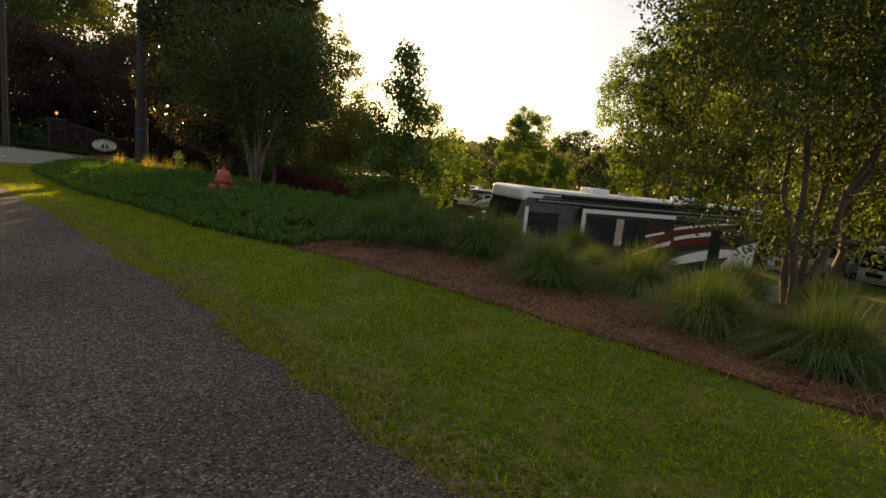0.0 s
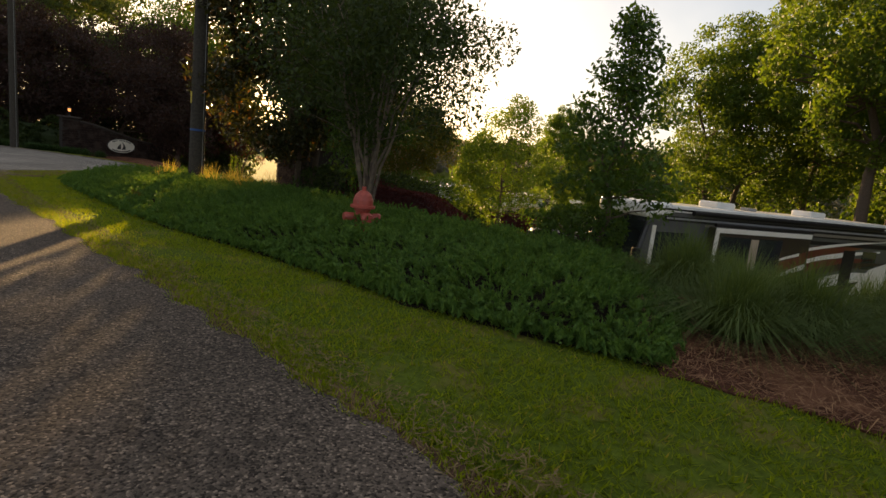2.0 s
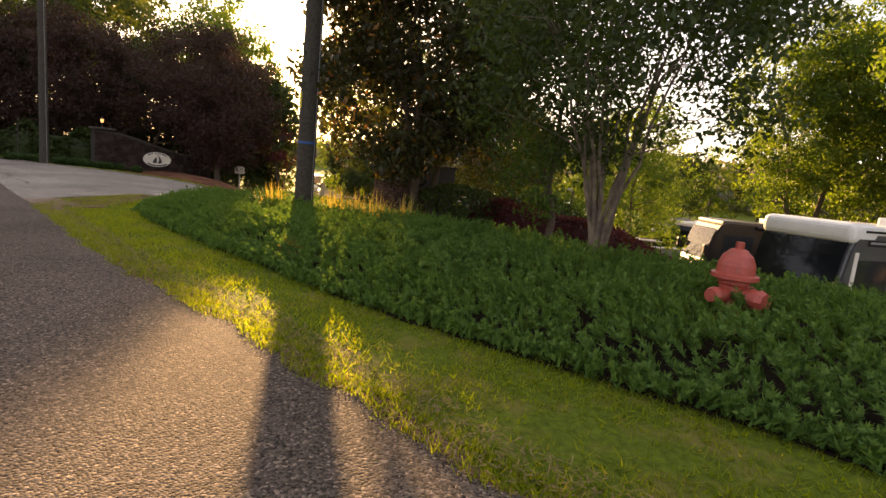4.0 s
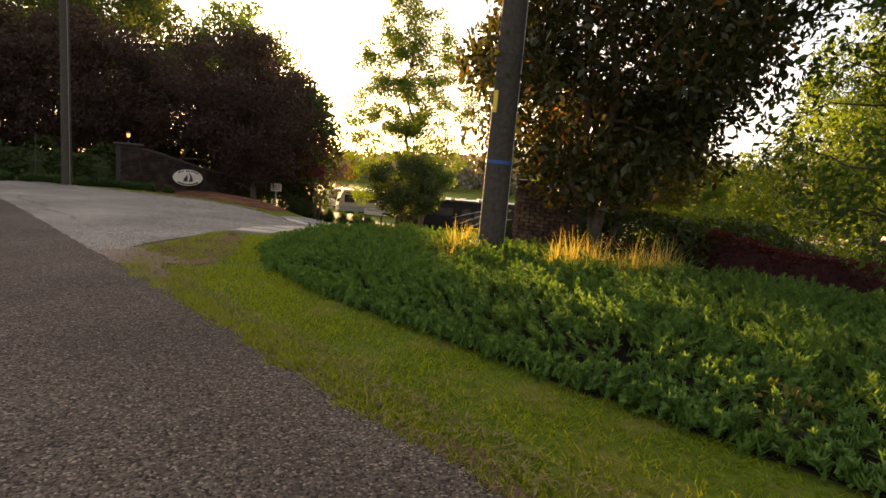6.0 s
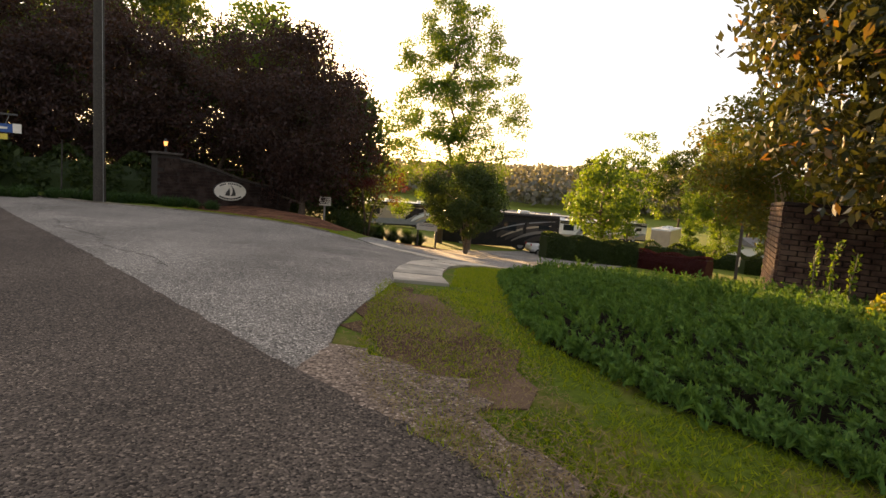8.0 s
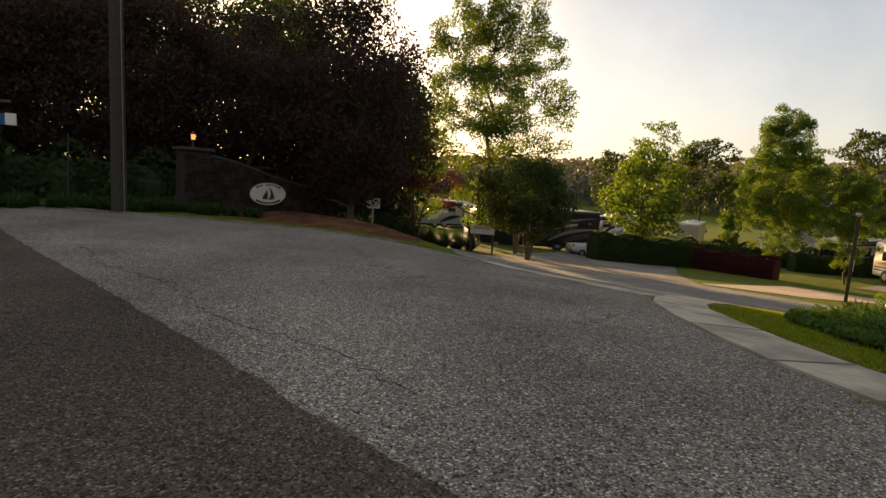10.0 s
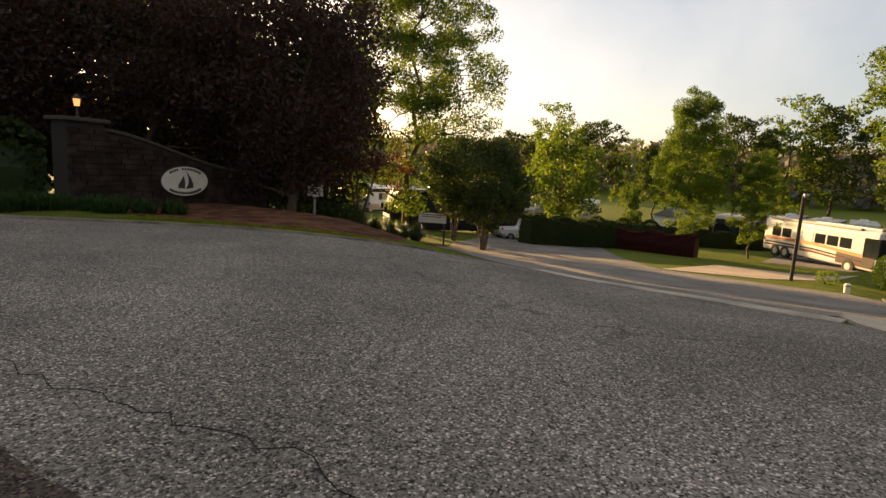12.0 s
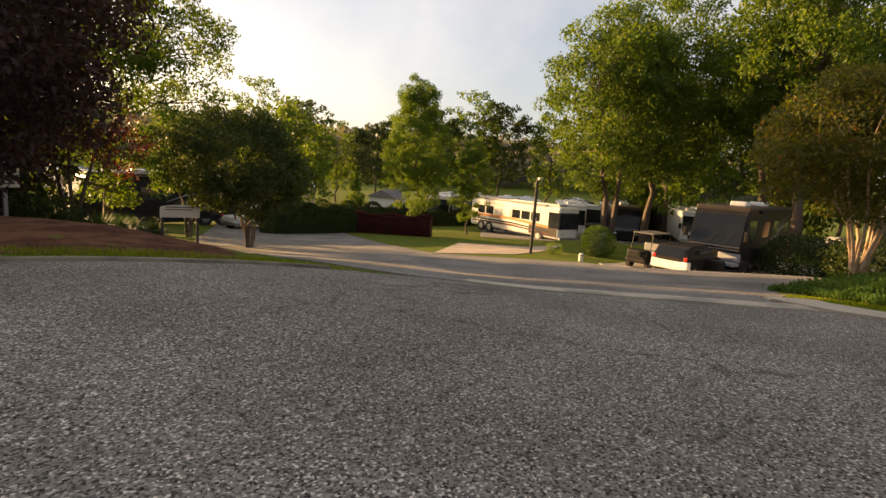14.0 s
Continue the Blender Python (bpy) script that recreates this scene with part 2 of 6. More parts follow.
BLADE = leaf_material("grass_blade", (0.11, 0.17, 0.011), (0.21, 0.265, 0.022), 0.7, 0.6, third=(0.3, 0.24, 0.08))
CLUMP_BLADE = leaf_material("clump_blade", (0.07, 0.115, 0.03), (0.12, 0.165, 0.05), 0.36, 0.75)
YELLOW_LEAF = leaf_material("golden_leaf", (0.15, 0.17, 0.018), (0.26, 0.25, 0.03), 0.4)
LIRIOPE = leaf_material("liriope", (0.02, 0.05, 0.014), (0.045, 0.085, 0.022), 0.3, 0.5)
DRY_BLADE = leaf_material("dry_blade", (0.3, 0.24, 0.06), (0.42, 0.36, 0.12), 0.5, 0.6)
STRAW_BIT = leaf_material("straw_bits", (0.13, 0.055, 0.03), (0.34, 0.19, 0.1), 0.1, 0.9)
DRY_BIT = leaf_material("dry_bits", (0.12, 0.085, 0.04), (0.26, 0.19, 0.09), 0.2, 0.9)
# pale and greyed: the ridge's distance haze is put into the leaf colour
HAZED_LEAF = leaf_material("hazed_leaf", (0.11, 0.11, 0.09), (0.18, 0.17, 0.14), 0.2)


# ---- helpers of this scene ----
def P(u, s):
    """Plan: u metres to the right of the camera's first line, s metres along it."""
    return 8.15 + 0.674 * u - 0.739 * s, -7.55 + 0.739 * u + 0.674 * s


def US(x, y):
    return 0.674 * (x - 8.15) + 0.739 * (y + 7.55), -0.739 * (x - 8.15) + 0.674 * (y + 7.55)


FALL_U = [-300, -3, 3, 6, 9, 12, 16, 20, 26, 32, 40, 50, 60, 75, 110, 180, 260, 330, 420, 900]
FALL_Z = [0.2, 0.02, 0, -0.03, -0.14, -0.56, -1.25, -1.9, -2.65, -3.15, -3.8, -4.4, -4.9, -5.3, -5.5, -5.0, 0.0, 5.0, 9.0, 12.0]
_tu = np.arange(-320, 920, 0.25)
_tz = np.convolve(np.interp(np.r_[np.arange(-322, -320, 0.25), _tu, np.arange(920, 922, 0.25)], FALL_U, FALL_Z), np.ones(17) / 17, "valid")


def ground_z(x, y):
    x, y = np.asarray(x, float), np.asarray(y, float)
    u, s = US(x, y)
    z = np.interp(u, _tu, _tz) - 1.22 - 0.0125 * np.clip(s, -10, 40)
    # the mouth of the drive falls away faster
    z = z - np.interp(u, [4.5, 9, 15, 22], [0, 0.2, 0.22, 0]) * np.clip((s - 22.5) / 4, 0, 1) * np.clip((37 - s) / 4, 0, 1)
    # the level lot under the painted motorhome, below the bank, and the pad of the black one
    low = np.interp(u, [8.6, 14.0, 34.0, 44.0], [0.0, 1.0, 1.0, 0.0]) * np.clip((18.5 - s) / 5, 0, 1) * np.clip((s + 14) / 8, 0, 1)
    low = low * low * (3 - 2 * low)
    z = z + (np.minimum(z, -4.18) - z) * low
    pad = np.clip((u - 23.5) / 3, 0, 1) * np.clip((44 - u) / 6, 0, 1) * np.clip((s - 4) / 4, 0, 1) * np.clip((27 - s) / 3, 0, 1)
    pad = pad * pad * (3 - 2 * pad)
    z = z + (-4.67 - z) * pad
    along = np.clip((s - 3) / 5, 0, 1) * np.clip((25 - s) / 4, 0, 1)
    bank = np.clip((s - 37.5) / 3, 0, 1) * np.clip((49 - s) / 4, 0, 1)
    return z + 0.16 * np.exp(-(((u - 6.3) / 1.8) ** 2)) * along + 0.5 * np.exp(-(((u - 12.6) / 2.0) ** 2)) * bank


def gz(x, y):
    return float(ground_z(x, y))


def mesh_of(name, verts, faces, mat, smooth=False):
    me = bpy.data.meshes.new(name)
    me.from_pydata([tuple(v) for v in verts], [], faces)
    me.materials.append(mat)
    if smooth:
        me.shade_smooth()
    return me


def raw_mesh(name, verts, per, mat):
    """A mesh of separate faces with per corners each, from an array of corners."""
    verts = np.asarray(verts, np.float32).reshape(-1, 3)
    count = len(verts) // per
    me = bpy.data.meshes.new(name)
    me.vertices.add(len(verts))
    me.vertices.foreach_set("co", verts.ravel())
    me.loops.add(len(verts))
    me.loops.foreach_set("vertex_index", np.arange(len(verts), dtype=np.int32))
    me.polygons.add(count)
    me.polygons.foreach_set("loop_start", np.arange(0, len(verts), per, dtype=np.int32))
    me.materials.append(mat)
    me.update(calc_edges=True)
    return me


def part(name, data, mat=None, parent=None, label=""):
    """Links a bmesh or a mesh as one object under its thing."""
    if isinstance(data, bmesh.types.BMesh):
        me = bpy.data.meshes.new(name)
        data.normal_update()
        data.to_mesh(me)
        data.free()
        me.materials.append(mat)
        data = me
    ob = new(name, data)
    ob.parent = parent
    return tagged(ob, label)


def thing(name, m, label, category, group=""):
    ob = new(name)
    ob.empty_display_size = 0.3
    ob.matrix_basis = m
    return tagged(ob, label, category, group)


def box(bm, x0, x1, y0, y1, z0, z1, bevel=0.0, segments=2):
    made = bmesh.ops.create_cube(bm, size=1.0, matrix=Matrix.Translation(((x0 + x1) / 2, (y0 + y1) / 2, (z0 + z1) / 2)) @ Matrix.Diagonal((x1 - x0, y1 - y0, z1 - z0, 1)))
    if bevel:
        edges = list({e for v in made["verts"] for e in v.link_edges})
        bmesh.ops.bevel(bm, geom=edges, offset=bevel, segments=segments, affect="EDGES", profile=0.6)
    return bm


def boxed(x0, x1, y0, y1, z0, z1, bevel=0.0, segments=2):
    return box(bmesh.new(), x0, x1, y0, y1, z0, z1, bevel, segments)


def rod(bm, a, b, r0, r1=None, sides=12):
    a, b = Vector(a), Vector(b)
    turn = (b - a).to_track_quat("Z", "Y").to_matrix().to_4x4()
    bmesh.ops.create_cone(bm, cap_ends=True, segments=sides, radius1=r0, radius2=r0 if r1 is None else r1, depth=(b - a).length, matrix=Matrix.Translation((a + b) / 2) @ turn)
    return bm


def rodded(a, b, r0, r1=None, sides=12):
    return rod(bmesh.new(), a, b, r0, r1, sides)


def turned(profile, sides=24):
    """A body turned round z from (radius, height) pairs."""
    bm = bmesh.new()
    rings = [[bm.verts.new((r * math.cos(k * math.tau / sides), r * math.sin(k * math.tau / sides), z)) for k in range(sides)] for r, z in profile]
    for a, b in zip(rings, rings[1:]):
        for k in range(sides):
            bm.faces.new((a[k], a[(k + 1) % sides], b[(k + 1) % sides], b[k]))
    bm.faces.new(rings[-1])
    bm.faces.new(rings[0][::-1])
    return bm


def inside(pts, poly):
    x, y = pts[:, 0], pts[:, 1]
    hit = np.zeros(len(pts), bool)
    for (x0, y0), (x1, y1) in zip(poly, poly[1:] + poly[:1]):
        cross = (y0 > y) != (y1 > y)
        hit ^= cross & (x < (x1 - x0) * (y - y0) / ((y1 - y0) or 1e-9) + x0)
    return hit


def dense(poly, step, jitter=0.0, rng=None):
    out = []
    for a, b in zip(poly, poly[1:] + poly[:1]):
        k = max(1, int(math.dist(a, b) / step))
        for i in range(k):
            p = [a[0] + (b[0] - a[0]) * i / k, a[1] + (b[1] - a[1]) * i / k]
            if jitter:
                p = [p[0] + rng.normal(0, jitter), p[1] + rng.normal(0, jitter)]
            out.append(tuple(p))
    return out


def draped(name, poly, dz, mat, step=1.0, jitter=0.0, thick=0.0, edge=None, label="", category="ground", crown=None):
    """A sheet over the ground, bounded by a polygon in (u, s)."""
    rng = np.random.default_rng(len(name) * 7 + int(abs(poly[0][0]) * 10))
    rim = dense(poly, edge or step, jitter, rng)
    lo, hi = np.min(rim, 0), np.max(rim, 0)
    gu, gs = np.meshgrid(np.arange(lo[0], hi[0], step), np.arange(lo[1], hi[1], step))
    grid = np.c_[gu.ravel(), gs.ravel()] + rng.uniform(-0.1, 0.1, (gu.size, 2)) * step
    grid = grid[inside(grid, rim)]
    pts = [Vector(p) for p in rim] + [Vector(p) for p in grid]
    loop = list(range(len(rim)))
    verts, _, faces, *_ = delaunay_2d_cdt(pts, [], [loop], 1, 1e-5)
    uv = np.array([tuple(v) for v in verts])
    x, y = P(uv[:, 0], uv[:, 1])
    z = ground_z(x, y) + dz
    if crown:
        z = z + crown(uv)
    verts3 = np.c_[x, y, z]
    faces = [tuple(f) for f in faces]
    if thick:
        n = len(verts3)
        count = {}
        for f in faces:
            for a, b in zip(f, f[1:] + f[:1]):
                count[(a, b)] = 1
        verts3 = np.r_[verts3, verts3 - (0, 0, thick)]
        faces += [(a, a + n, b + n, b) for a, b in count if (b, a) not in count]
    me = mesh_of(name, verts3, faces, mat, smooth=not thick)
    bm = bmesh.new()
    bm.from_mesh(me)
    bmesh.ops.recalc_face_normals(bm, faces=bm.faces)
    if sum(f.normal.z for f in bm.faces) < 0:
        bmesh.ops.reverse_faces(bm, faces=bm.faces)
    bm.to_mesh(me)
    bm.free()
    return tagged(new(name, me), label, category, kind="structure")


def leaves(centres, size, rng, aspect=0.45, up=0.3, spread=0.35):
    """Corners of pointed leaves at the given places."""
    n = len(centres)
    axis = rng.normal(size=(n, 3))
    axis[:, 2] += up * 2
    axis /= np.linalg.norm(axis, axis=1, keepdims=True)
    other = np.cross(axis, rng.normal(size=(n, 3)))
    other /= np.linalg.norm(other, axis=1, keepdims=True) + 1e-9
    ln = size * rng.uniform(1 - spread, 1 + spread, (n, 1))
    a, w = axis * ln, other * ln * aspect
    return np.stack([centres - a * 0.5, centres - w * 0.5 + a * 0.05, centres + a * 0.5, centres + w * 0.5 + a * 0.05], 1)


def tube(verts, faces, pts, radii, sides=7):
    pts = [Vector(p) for p in pts]
    start = len(verts)
    for i, (p, r) in enumerate(zip(pts, radii)):
        way = (pts[min(i + 1, len(pts) - 1)] - pts[max(i - 1, 0)]).normalized()
        side = way.cross(Vector((0.31, 0.95, 0.05))).normalized()
        up = side.cross(way)
        for k in range(sides):
            t = k * math.tau / sides
            verts.append(p + side * (r * math.cos(t)) + up * (r * math.sin(t)))
    for i in range(len(pts) - 1):
        for k in range(sides):
            a, b = start + i * sides + k, start + i * sides + (k + 1) % sides
            faces.append((a, b, b + sides, a + sides))
    faces.append(tuple(start + (len(pts) - 1) * sides + k for k in range(sides)))


def bend(a, b, lift, rng, steps=5, wobble=0.05):
    a, b = Vector(a), Vector(b)
    mid = (a + b) / 2 + Vector((0, 0, lift * (b - a).length))
    out = []
    for i in range(steps + 1):
        t = i / steps
        p = a * (1 - t) ** 2 + mid * 2 * t * (1 - t) + b * t * t
        if 0 < i < steps:
            p += Vector(rng.normal(0, wobble * (b - a).length * 0.3, 3))
        out.append(p)
    return out


def tree(name, x, y, height, radius, label, category="tree", leaf=LEAF_OAK, bark=BARK, base=0.35, shape="round", clumps=60, per=300, leaf_size=0.12, clump_size=0.55, stems=1, trunk=0.14, seed=1, sink=0.05, limbs=26, group="", up=0.3, fill=0.5, lean=(0.0, 0.0), z=None, lobe=1.0):
    """A tapered trunk with limbs and a crown of leaf clumps with gaps and an uneven outline."""
    rng = np.random.default_rng(seed)
    root = thing(name, pose(x, y, (gz(x, y) if z is None else z) - sink, 0, 0, 0), label, category, group)
    low = height * base
    span = height - low
    lobes = rng.normal(size=(9, 3))
    lobes /= np.linalg.norm(lobes, axis=1, keepdims=True)
    gain = rng.uniform(-0.28, 0.32, 9) * lobe
    mids = []
    while len(mids) < clumps:
        v = rng.normal(size=3)
        v /= np.linalg.norm(v)
        r = rng.uniform(fill ** 3, 1) ** (1 / 3)
        w = 1 + float(np.sum(gain * np.clip(lobes @ v, 0, 1) ** 3))
        h = 0.5 + 0.5 * v[2] * r
        wide = {"round": 1.0, "cone": 1.25 * (1 - h) + 0.12, "egg": 1.0 + 0.25 * (0.4 - h), "vase": 0.62 + 0.5 * h, "flat": 1.0, "ovate": 1.3 - 0.62 * h}[shape]
        c = np.array([v[0] * r * radius * w * wide, v[1] * r * radius * w * wide, low + span * (0.5 + 0.5 * v[2] * r * min(1.06, w))])
        c[:2] += np.array(lean) * (c[2] / height)
        mids.append(c)
    mids = np.array(mids)
    vs, fs = [], []
    tops = []
    for k in range(stems):
        ang = k * math.tau / stems + rng.uniform(-0.4, 0.4)
        foot = Vector((math.cos(ang), math.sin(ang), 0)) * (0 if stems == 1 else trunk * 1.7)
        reach = 0.1 if stems == 1 else 0.5
        top = Vector((math.cos(ang) * radius * reach + lean[0], math.sin(ang) * radius * reach + lean[1], low + span * (0.78 if stems == 1 else 0.6)))
        pts = bend(foot, top, 0.0 if stems == 1 else 0.06, rng, 8, 0.06)
        if stems > 1:
            pts = [Vector((p.x * (0.35 + 0.65 * i / 8) + foot.x * 0.4, p.y * (0.35 + 0.65 * i / 8) + foot.y * 0.4, p.z)) for i, p in enumerate(pts)]
        rad = [trunk * (1.0 - 0.82 * i / 8) * (1.25 if i == 0 else 1) for i in range(9)]
        tube(vs, fs, pts, rad, 9)
        if stems > 1:
            part("stem", mesh_of("stem", vs, fs, bark, True), parent=root)
            vs, fs = [], []
        tops.append((pts, rad))
    bv, bf = [], []
    for c in mids[rng.permutation(len(mids))[:limbs]]:
        pts, rad = tops[int(rng.integers(len(tops)))] if stems == 1 else min(tops, key=lambda t: (t[0][-1].xy - Vector(c[:2])).length)
        i = max(1, min(7, int(np.searchsorted([p.z for p in pts], c[2] - 0.45 * math.hypot(*(c[:2] - np.array(pts[4].xy)))))))
        tube(bv, bf, bend(pts[i], c, 0.08, rng, 5, 0.12), [max(0.008, rad[i] * 0.5 * (1 - 0.8 * j / 5)) for j in range(6)], 5)
    if stems == 1:
        part("trunk", mesh_of("trunk", vs, fs, bark, True), parent=root)
    tagged(part("branchwork", mesh_of("branchwork", bv, bf, bark, True), parent=root), kind="stuff")
    ball = rng.normal(size=(clumps * per, 3))
    ball *= rng.uniform(0.1, 1, (clumps * per, 1)) ** 0.5 / np.linalg.norm(ball, axis=1, keepdims=True)
    pts = mids[rng.integers(len(mids), size=clumps * per)] + ball * clump_size * np.array([1.0, 1.0, 0.75])
    part("crown", raw_mesh("crown", leaves(pts, leaf_size, rng, up=up), 4, leaf), parent=root)
    return root


def spray(name, spots, length, width, n, mat, rng, spread=0.5, droop=0.5):
    """Blades that rise from each spot and bow outwards: three-cornered and four-cornered pieces in one mesh."""
    spots = np.repeat(np.asarray(spots, float), n, axis=0)
    m = len(spots)
    ang = rng.uniform(0, math.tau, m)
    out = np.c_[np.cos(ang), np.sin(ang), np.zeros(m)]
    ln = length * rng.uniform(0.55, 1.1, m)[:, None]
    k = rng.uniform(0.1, 1, m)[:, None] * spread
    side = np.c_[-np.sin(ang), np.cos(ang), np.zeros(m)] * (width / 2)
    p0 = spots + out * 0.02
    p1 = spots + out * ln * k * 0.6 + np.array([0, 0, 1]) * ln * (0.66 - 0.3 * k)
    p2 = spots + out * ln * k * 1.2 + np.array([0, 0, 1]) * ln * (0.98 - droop * 1.5 * k)
    quads = np.stack([p0 - side, p0 + side, p1 + side * 0.8, p1 - side * 0.8], 1)
    tips = np.stack([p1 - side * 0.8, p1 + side * 0.8, p2 + side * 0.15, p2 - side * 0.15], 1)
    return raw_mesh(name, np.concatenate([quads, tips]), 4, mat)


def hedge(name, a, b, width, height, mat, label, seed, n=26000, size=0.06, bulge=0.12):
    """A clipped hedge between two places of the plan: a leafy body along a line."""
    rng = np.random.default_rng(seed)
    (xa, ya), (xb, yb) = a, b
    length = math.dist(a, b)
    root = thing(name, pose(xa, ya, 0), label, "hedge")
    t = rng.uniform(0, 1, n)
    # on the shell: sides and top, with some depth
    face = rng.uniform(0, 1, n)
    w = np.where(face < 0.45, rng.choice([-1, 1], n) * (0.5 - np.abs(rng.normal(0, 0.06, n))), rng.uniform(-0.5, 0.5, n)) * width
    h = np.where(face < 0.45, rng.uniform(0, 1, n), 1 - np.abs(rng.normal(0, 0.06, n))) * height
    wave = 1 + bulge * np.sin(t * length * 1.9 + seed) * np.sin(t * length * 0.7)
    w *= wave
    w *= 1 - 0.35 * (h / height) ** 4
    h *= 1 + bulge * 0.6 * np.sin(t * length * 2.3)
    dx, dy = (xb - xa) / length, (yb - ya) / length
    px, py = xa + dx * t * length - dy * w, ya + dy * t * length + dx * w
    # one base line under the whole width, so that the hedge keeps its section on the slope
    bz = ground_z(xa + dx * t * length, ya + dy * t * length)
    pts = np.c_[px - xa, py - ya, bz + h]
    part("foliage", raw_mesh("foliage", leaves(pts, size, rng, 0.6), 4, mat), parent=root)
    core = bmesh.new()
    k = max(2, int(length / 0.8))
    rings = []
    for i in range(k + 1):
        q = i / k
        cx, cy = dx * q * length, dy * q * length
        zb = gz(xa + cx, ya + cy)
        prof = ((-0.36, -0.3), (-0.4, 0.5), (-0.3, 0.86), (0.3, 0.86), (0.4, 0.5), (0.36, -0.3))
        rings.append([core.verts.new((cx - dy * a_ * width, cy + dx * a_ * width, zb + h_ * height)) for a_, h_ in prof])
    for r0, r1 in zip(rings, rings[1:]):
        for j in range(5):
            core.faces.new((r0[j], r1[j], r1[j + 1], r0[j + 1]))
    core.faces.new(rings[0][::-1])
    core.faces.new(rings[-1])
    part("twig_core", core, mat, root)
    return root


def bush(name, x, y, height, radius, mat, label, seed, n=5000, size=0.07, group=""):
    rng = np.random.default_rng(seed)
    root = thing(name, pose(x, y, gz(x, y) - 0.03), label, "shrub", group)
    v = rng.normal(size=(n, 3))
    v /= np.linalg.norm(v, axis=1, keepdims=True)
    lobes = rng.normal(size=(10, 3))
    lobes /= np.linalg.norm(lobes, axis=1, keepdims=True)
    w = 1 + (np.clip(v @ lobes.T, 0, 1) ** 4) @ rng.uniform(-0.25, 0.25, 10)
    r = rng.uniform(0.35, 1, n) ** (1 / 3) * w
    pts = np.c_[v[:, 0] * r * radius, v[:, 1] * r * radius, height * 0.5 + v[:, 2] * r * height * 0.52]
    pts = pts[pts[:, 2] > 0]
    part("foliage", raw_mesh("foliage", leaves(pts, size, rng, 0.5), 4, mat), parent=root)
    vs, fs = [], []
    for k in range(7):
        q = pts[int(rng.integers(len(pts)))] * 0.75
        tube(vs, fs, bend((0, 0, 0), q, 0.05, rng, 4), [0.03, 0.025, 0.018, 0.012, 0.008], 5)
    part("stems", mesh_of("stems", vs, fs, BARK, True), parent=root)
    return root


# ---- ground and roads ----
def ground():
    us = np.unique(np.r_[np.arange(-300, -20, 20), np.arange(-20, 60, 0.8), np.arange(60, 130, 4), np.arange(130, 900, 20), 900])
    ss = np.unique(np.r_[np.arange(-900, -60, 40), np.arange(-60, -10, 4), np.arange(-10, 60, 0.8), np.arange(60, 120, 4), np.arange(120, 901, 40)])
    gu, g2 = np.meshgrid(us, ss)
    x, y = P(gu.ravel(), g2.ravel())
    v = np.c_[x, y, ground_z(x, y)]
    k = len(us)
    faces = [(j * k + i, j * k + i + 1, (j + 1) * k + i + 1, (j + 1) * k + i) for j in range(len(ss) - 1) for i in range(k - 1)]
    return tagged(new("ground", mesh_of("ground", v, faces, TURF, True)), "mown green and yellowish grass falling gently to the lot", "ground", kind="structure")


ground()


def ragged(line, seed):
    """A broken road edge along a line of (u, s): tongues of grass and bites at two scales."""
    out = []
    us, ss = [p[0] for p in line], [p[1] for p in line]
    for q in np.arange(ss[0], ss[-1], 0.07):
        near = 1.0 if -6 < q < 23 else 0.35
        bite = 0.16 * noise.noise((q * 0.9, seed, 0.0)) + 0.1 * noise.noise((q * 2.7, seed, 4.0)) + 0.05 * noise.noise((q * 8.0, seed, 9.0))
        out.append((float(np.interp(q, ss, us)) + near * bite, float(q)))
    return out


ROAD_EDGE = ragged([(1.6, -8), (1.52, 0), (1.56, 2), (1.6, 3.4), (1.7, 5.2), (1.72, 8), (1.74, 12), (1.66, 15), (1.66, 18), (1.76, 20), (1.84, 22.2), (1.86, 25), (1.94, 27), (1.98, 29), (2.02, 34), (2.05, 38), (2.3, 44)], 3.0)
draped("road", [(-8, -40), (1.65, -40), (1.62, -9)] + ROAD_EDGE + [(2.9, 48), (4.2, 60), (4.2, 110), (-8, 110)], 0.03, ASPHALT, 1.5, 0.0, 0.06, edge=0.5, label="old dark asphalt road with a crumbled edge", category="road")
SIDE = [(1.5, 22.9), (2.38, 23.9), (2.75, 24.33), (3.55, 24.98), (4.2, 25.45), (4.88, 26.0), (5.46, 26.72), (6.2, 27.4), (7.1, 28.1), (8.2, 28.75), (9.2, 29.15), (9.5, 30.8), (9.95, 32.4), (10.5, 34.0), (10.5, 35.6), (9.9, 37.0), (9.3, 38.4), (8.35, 39.8), (6.7, 41.2), (4.9, 43.0), (3.4, 46.0), (2.6, 50), (1.6, 62)]
draped("road", SIDE, 0.02, ASPHALT_PALE, 1.0, 0.0, 0.05, edge=0.4, label="pale grey cracked asphalt of the entrance drive", category="road")
draped("road", [(9.3, 29.3), (9.6, 30.8), (10.0, 32.4), (10.6, 34.0), (11.0, 35.0), (14, 38), (20, 41), (27, 44.5), (42, 49), (60, 52), (62, 46), (46, 41), (33, 36.5), (27, 33.5), (26.5, 30), (25.6, 26), (24.6, 22), (23.5, 12), (21, -6), (16, -6), (16.5, 12), (16.6, 21), (13.8, 25), (12.0, 27.6), (10.2, 29.3)], 0.02, ASPHALT_LOT, 1.2, 0.0, 0.05, edge=0.6, label="grey asphalt drive going down into the lot", category="road")


CRACK = material("crack_filler", (0.012, 0.011, 0.01), 0.95, (0.02, 0.018, 0.016), 30.0, spec=0.1)


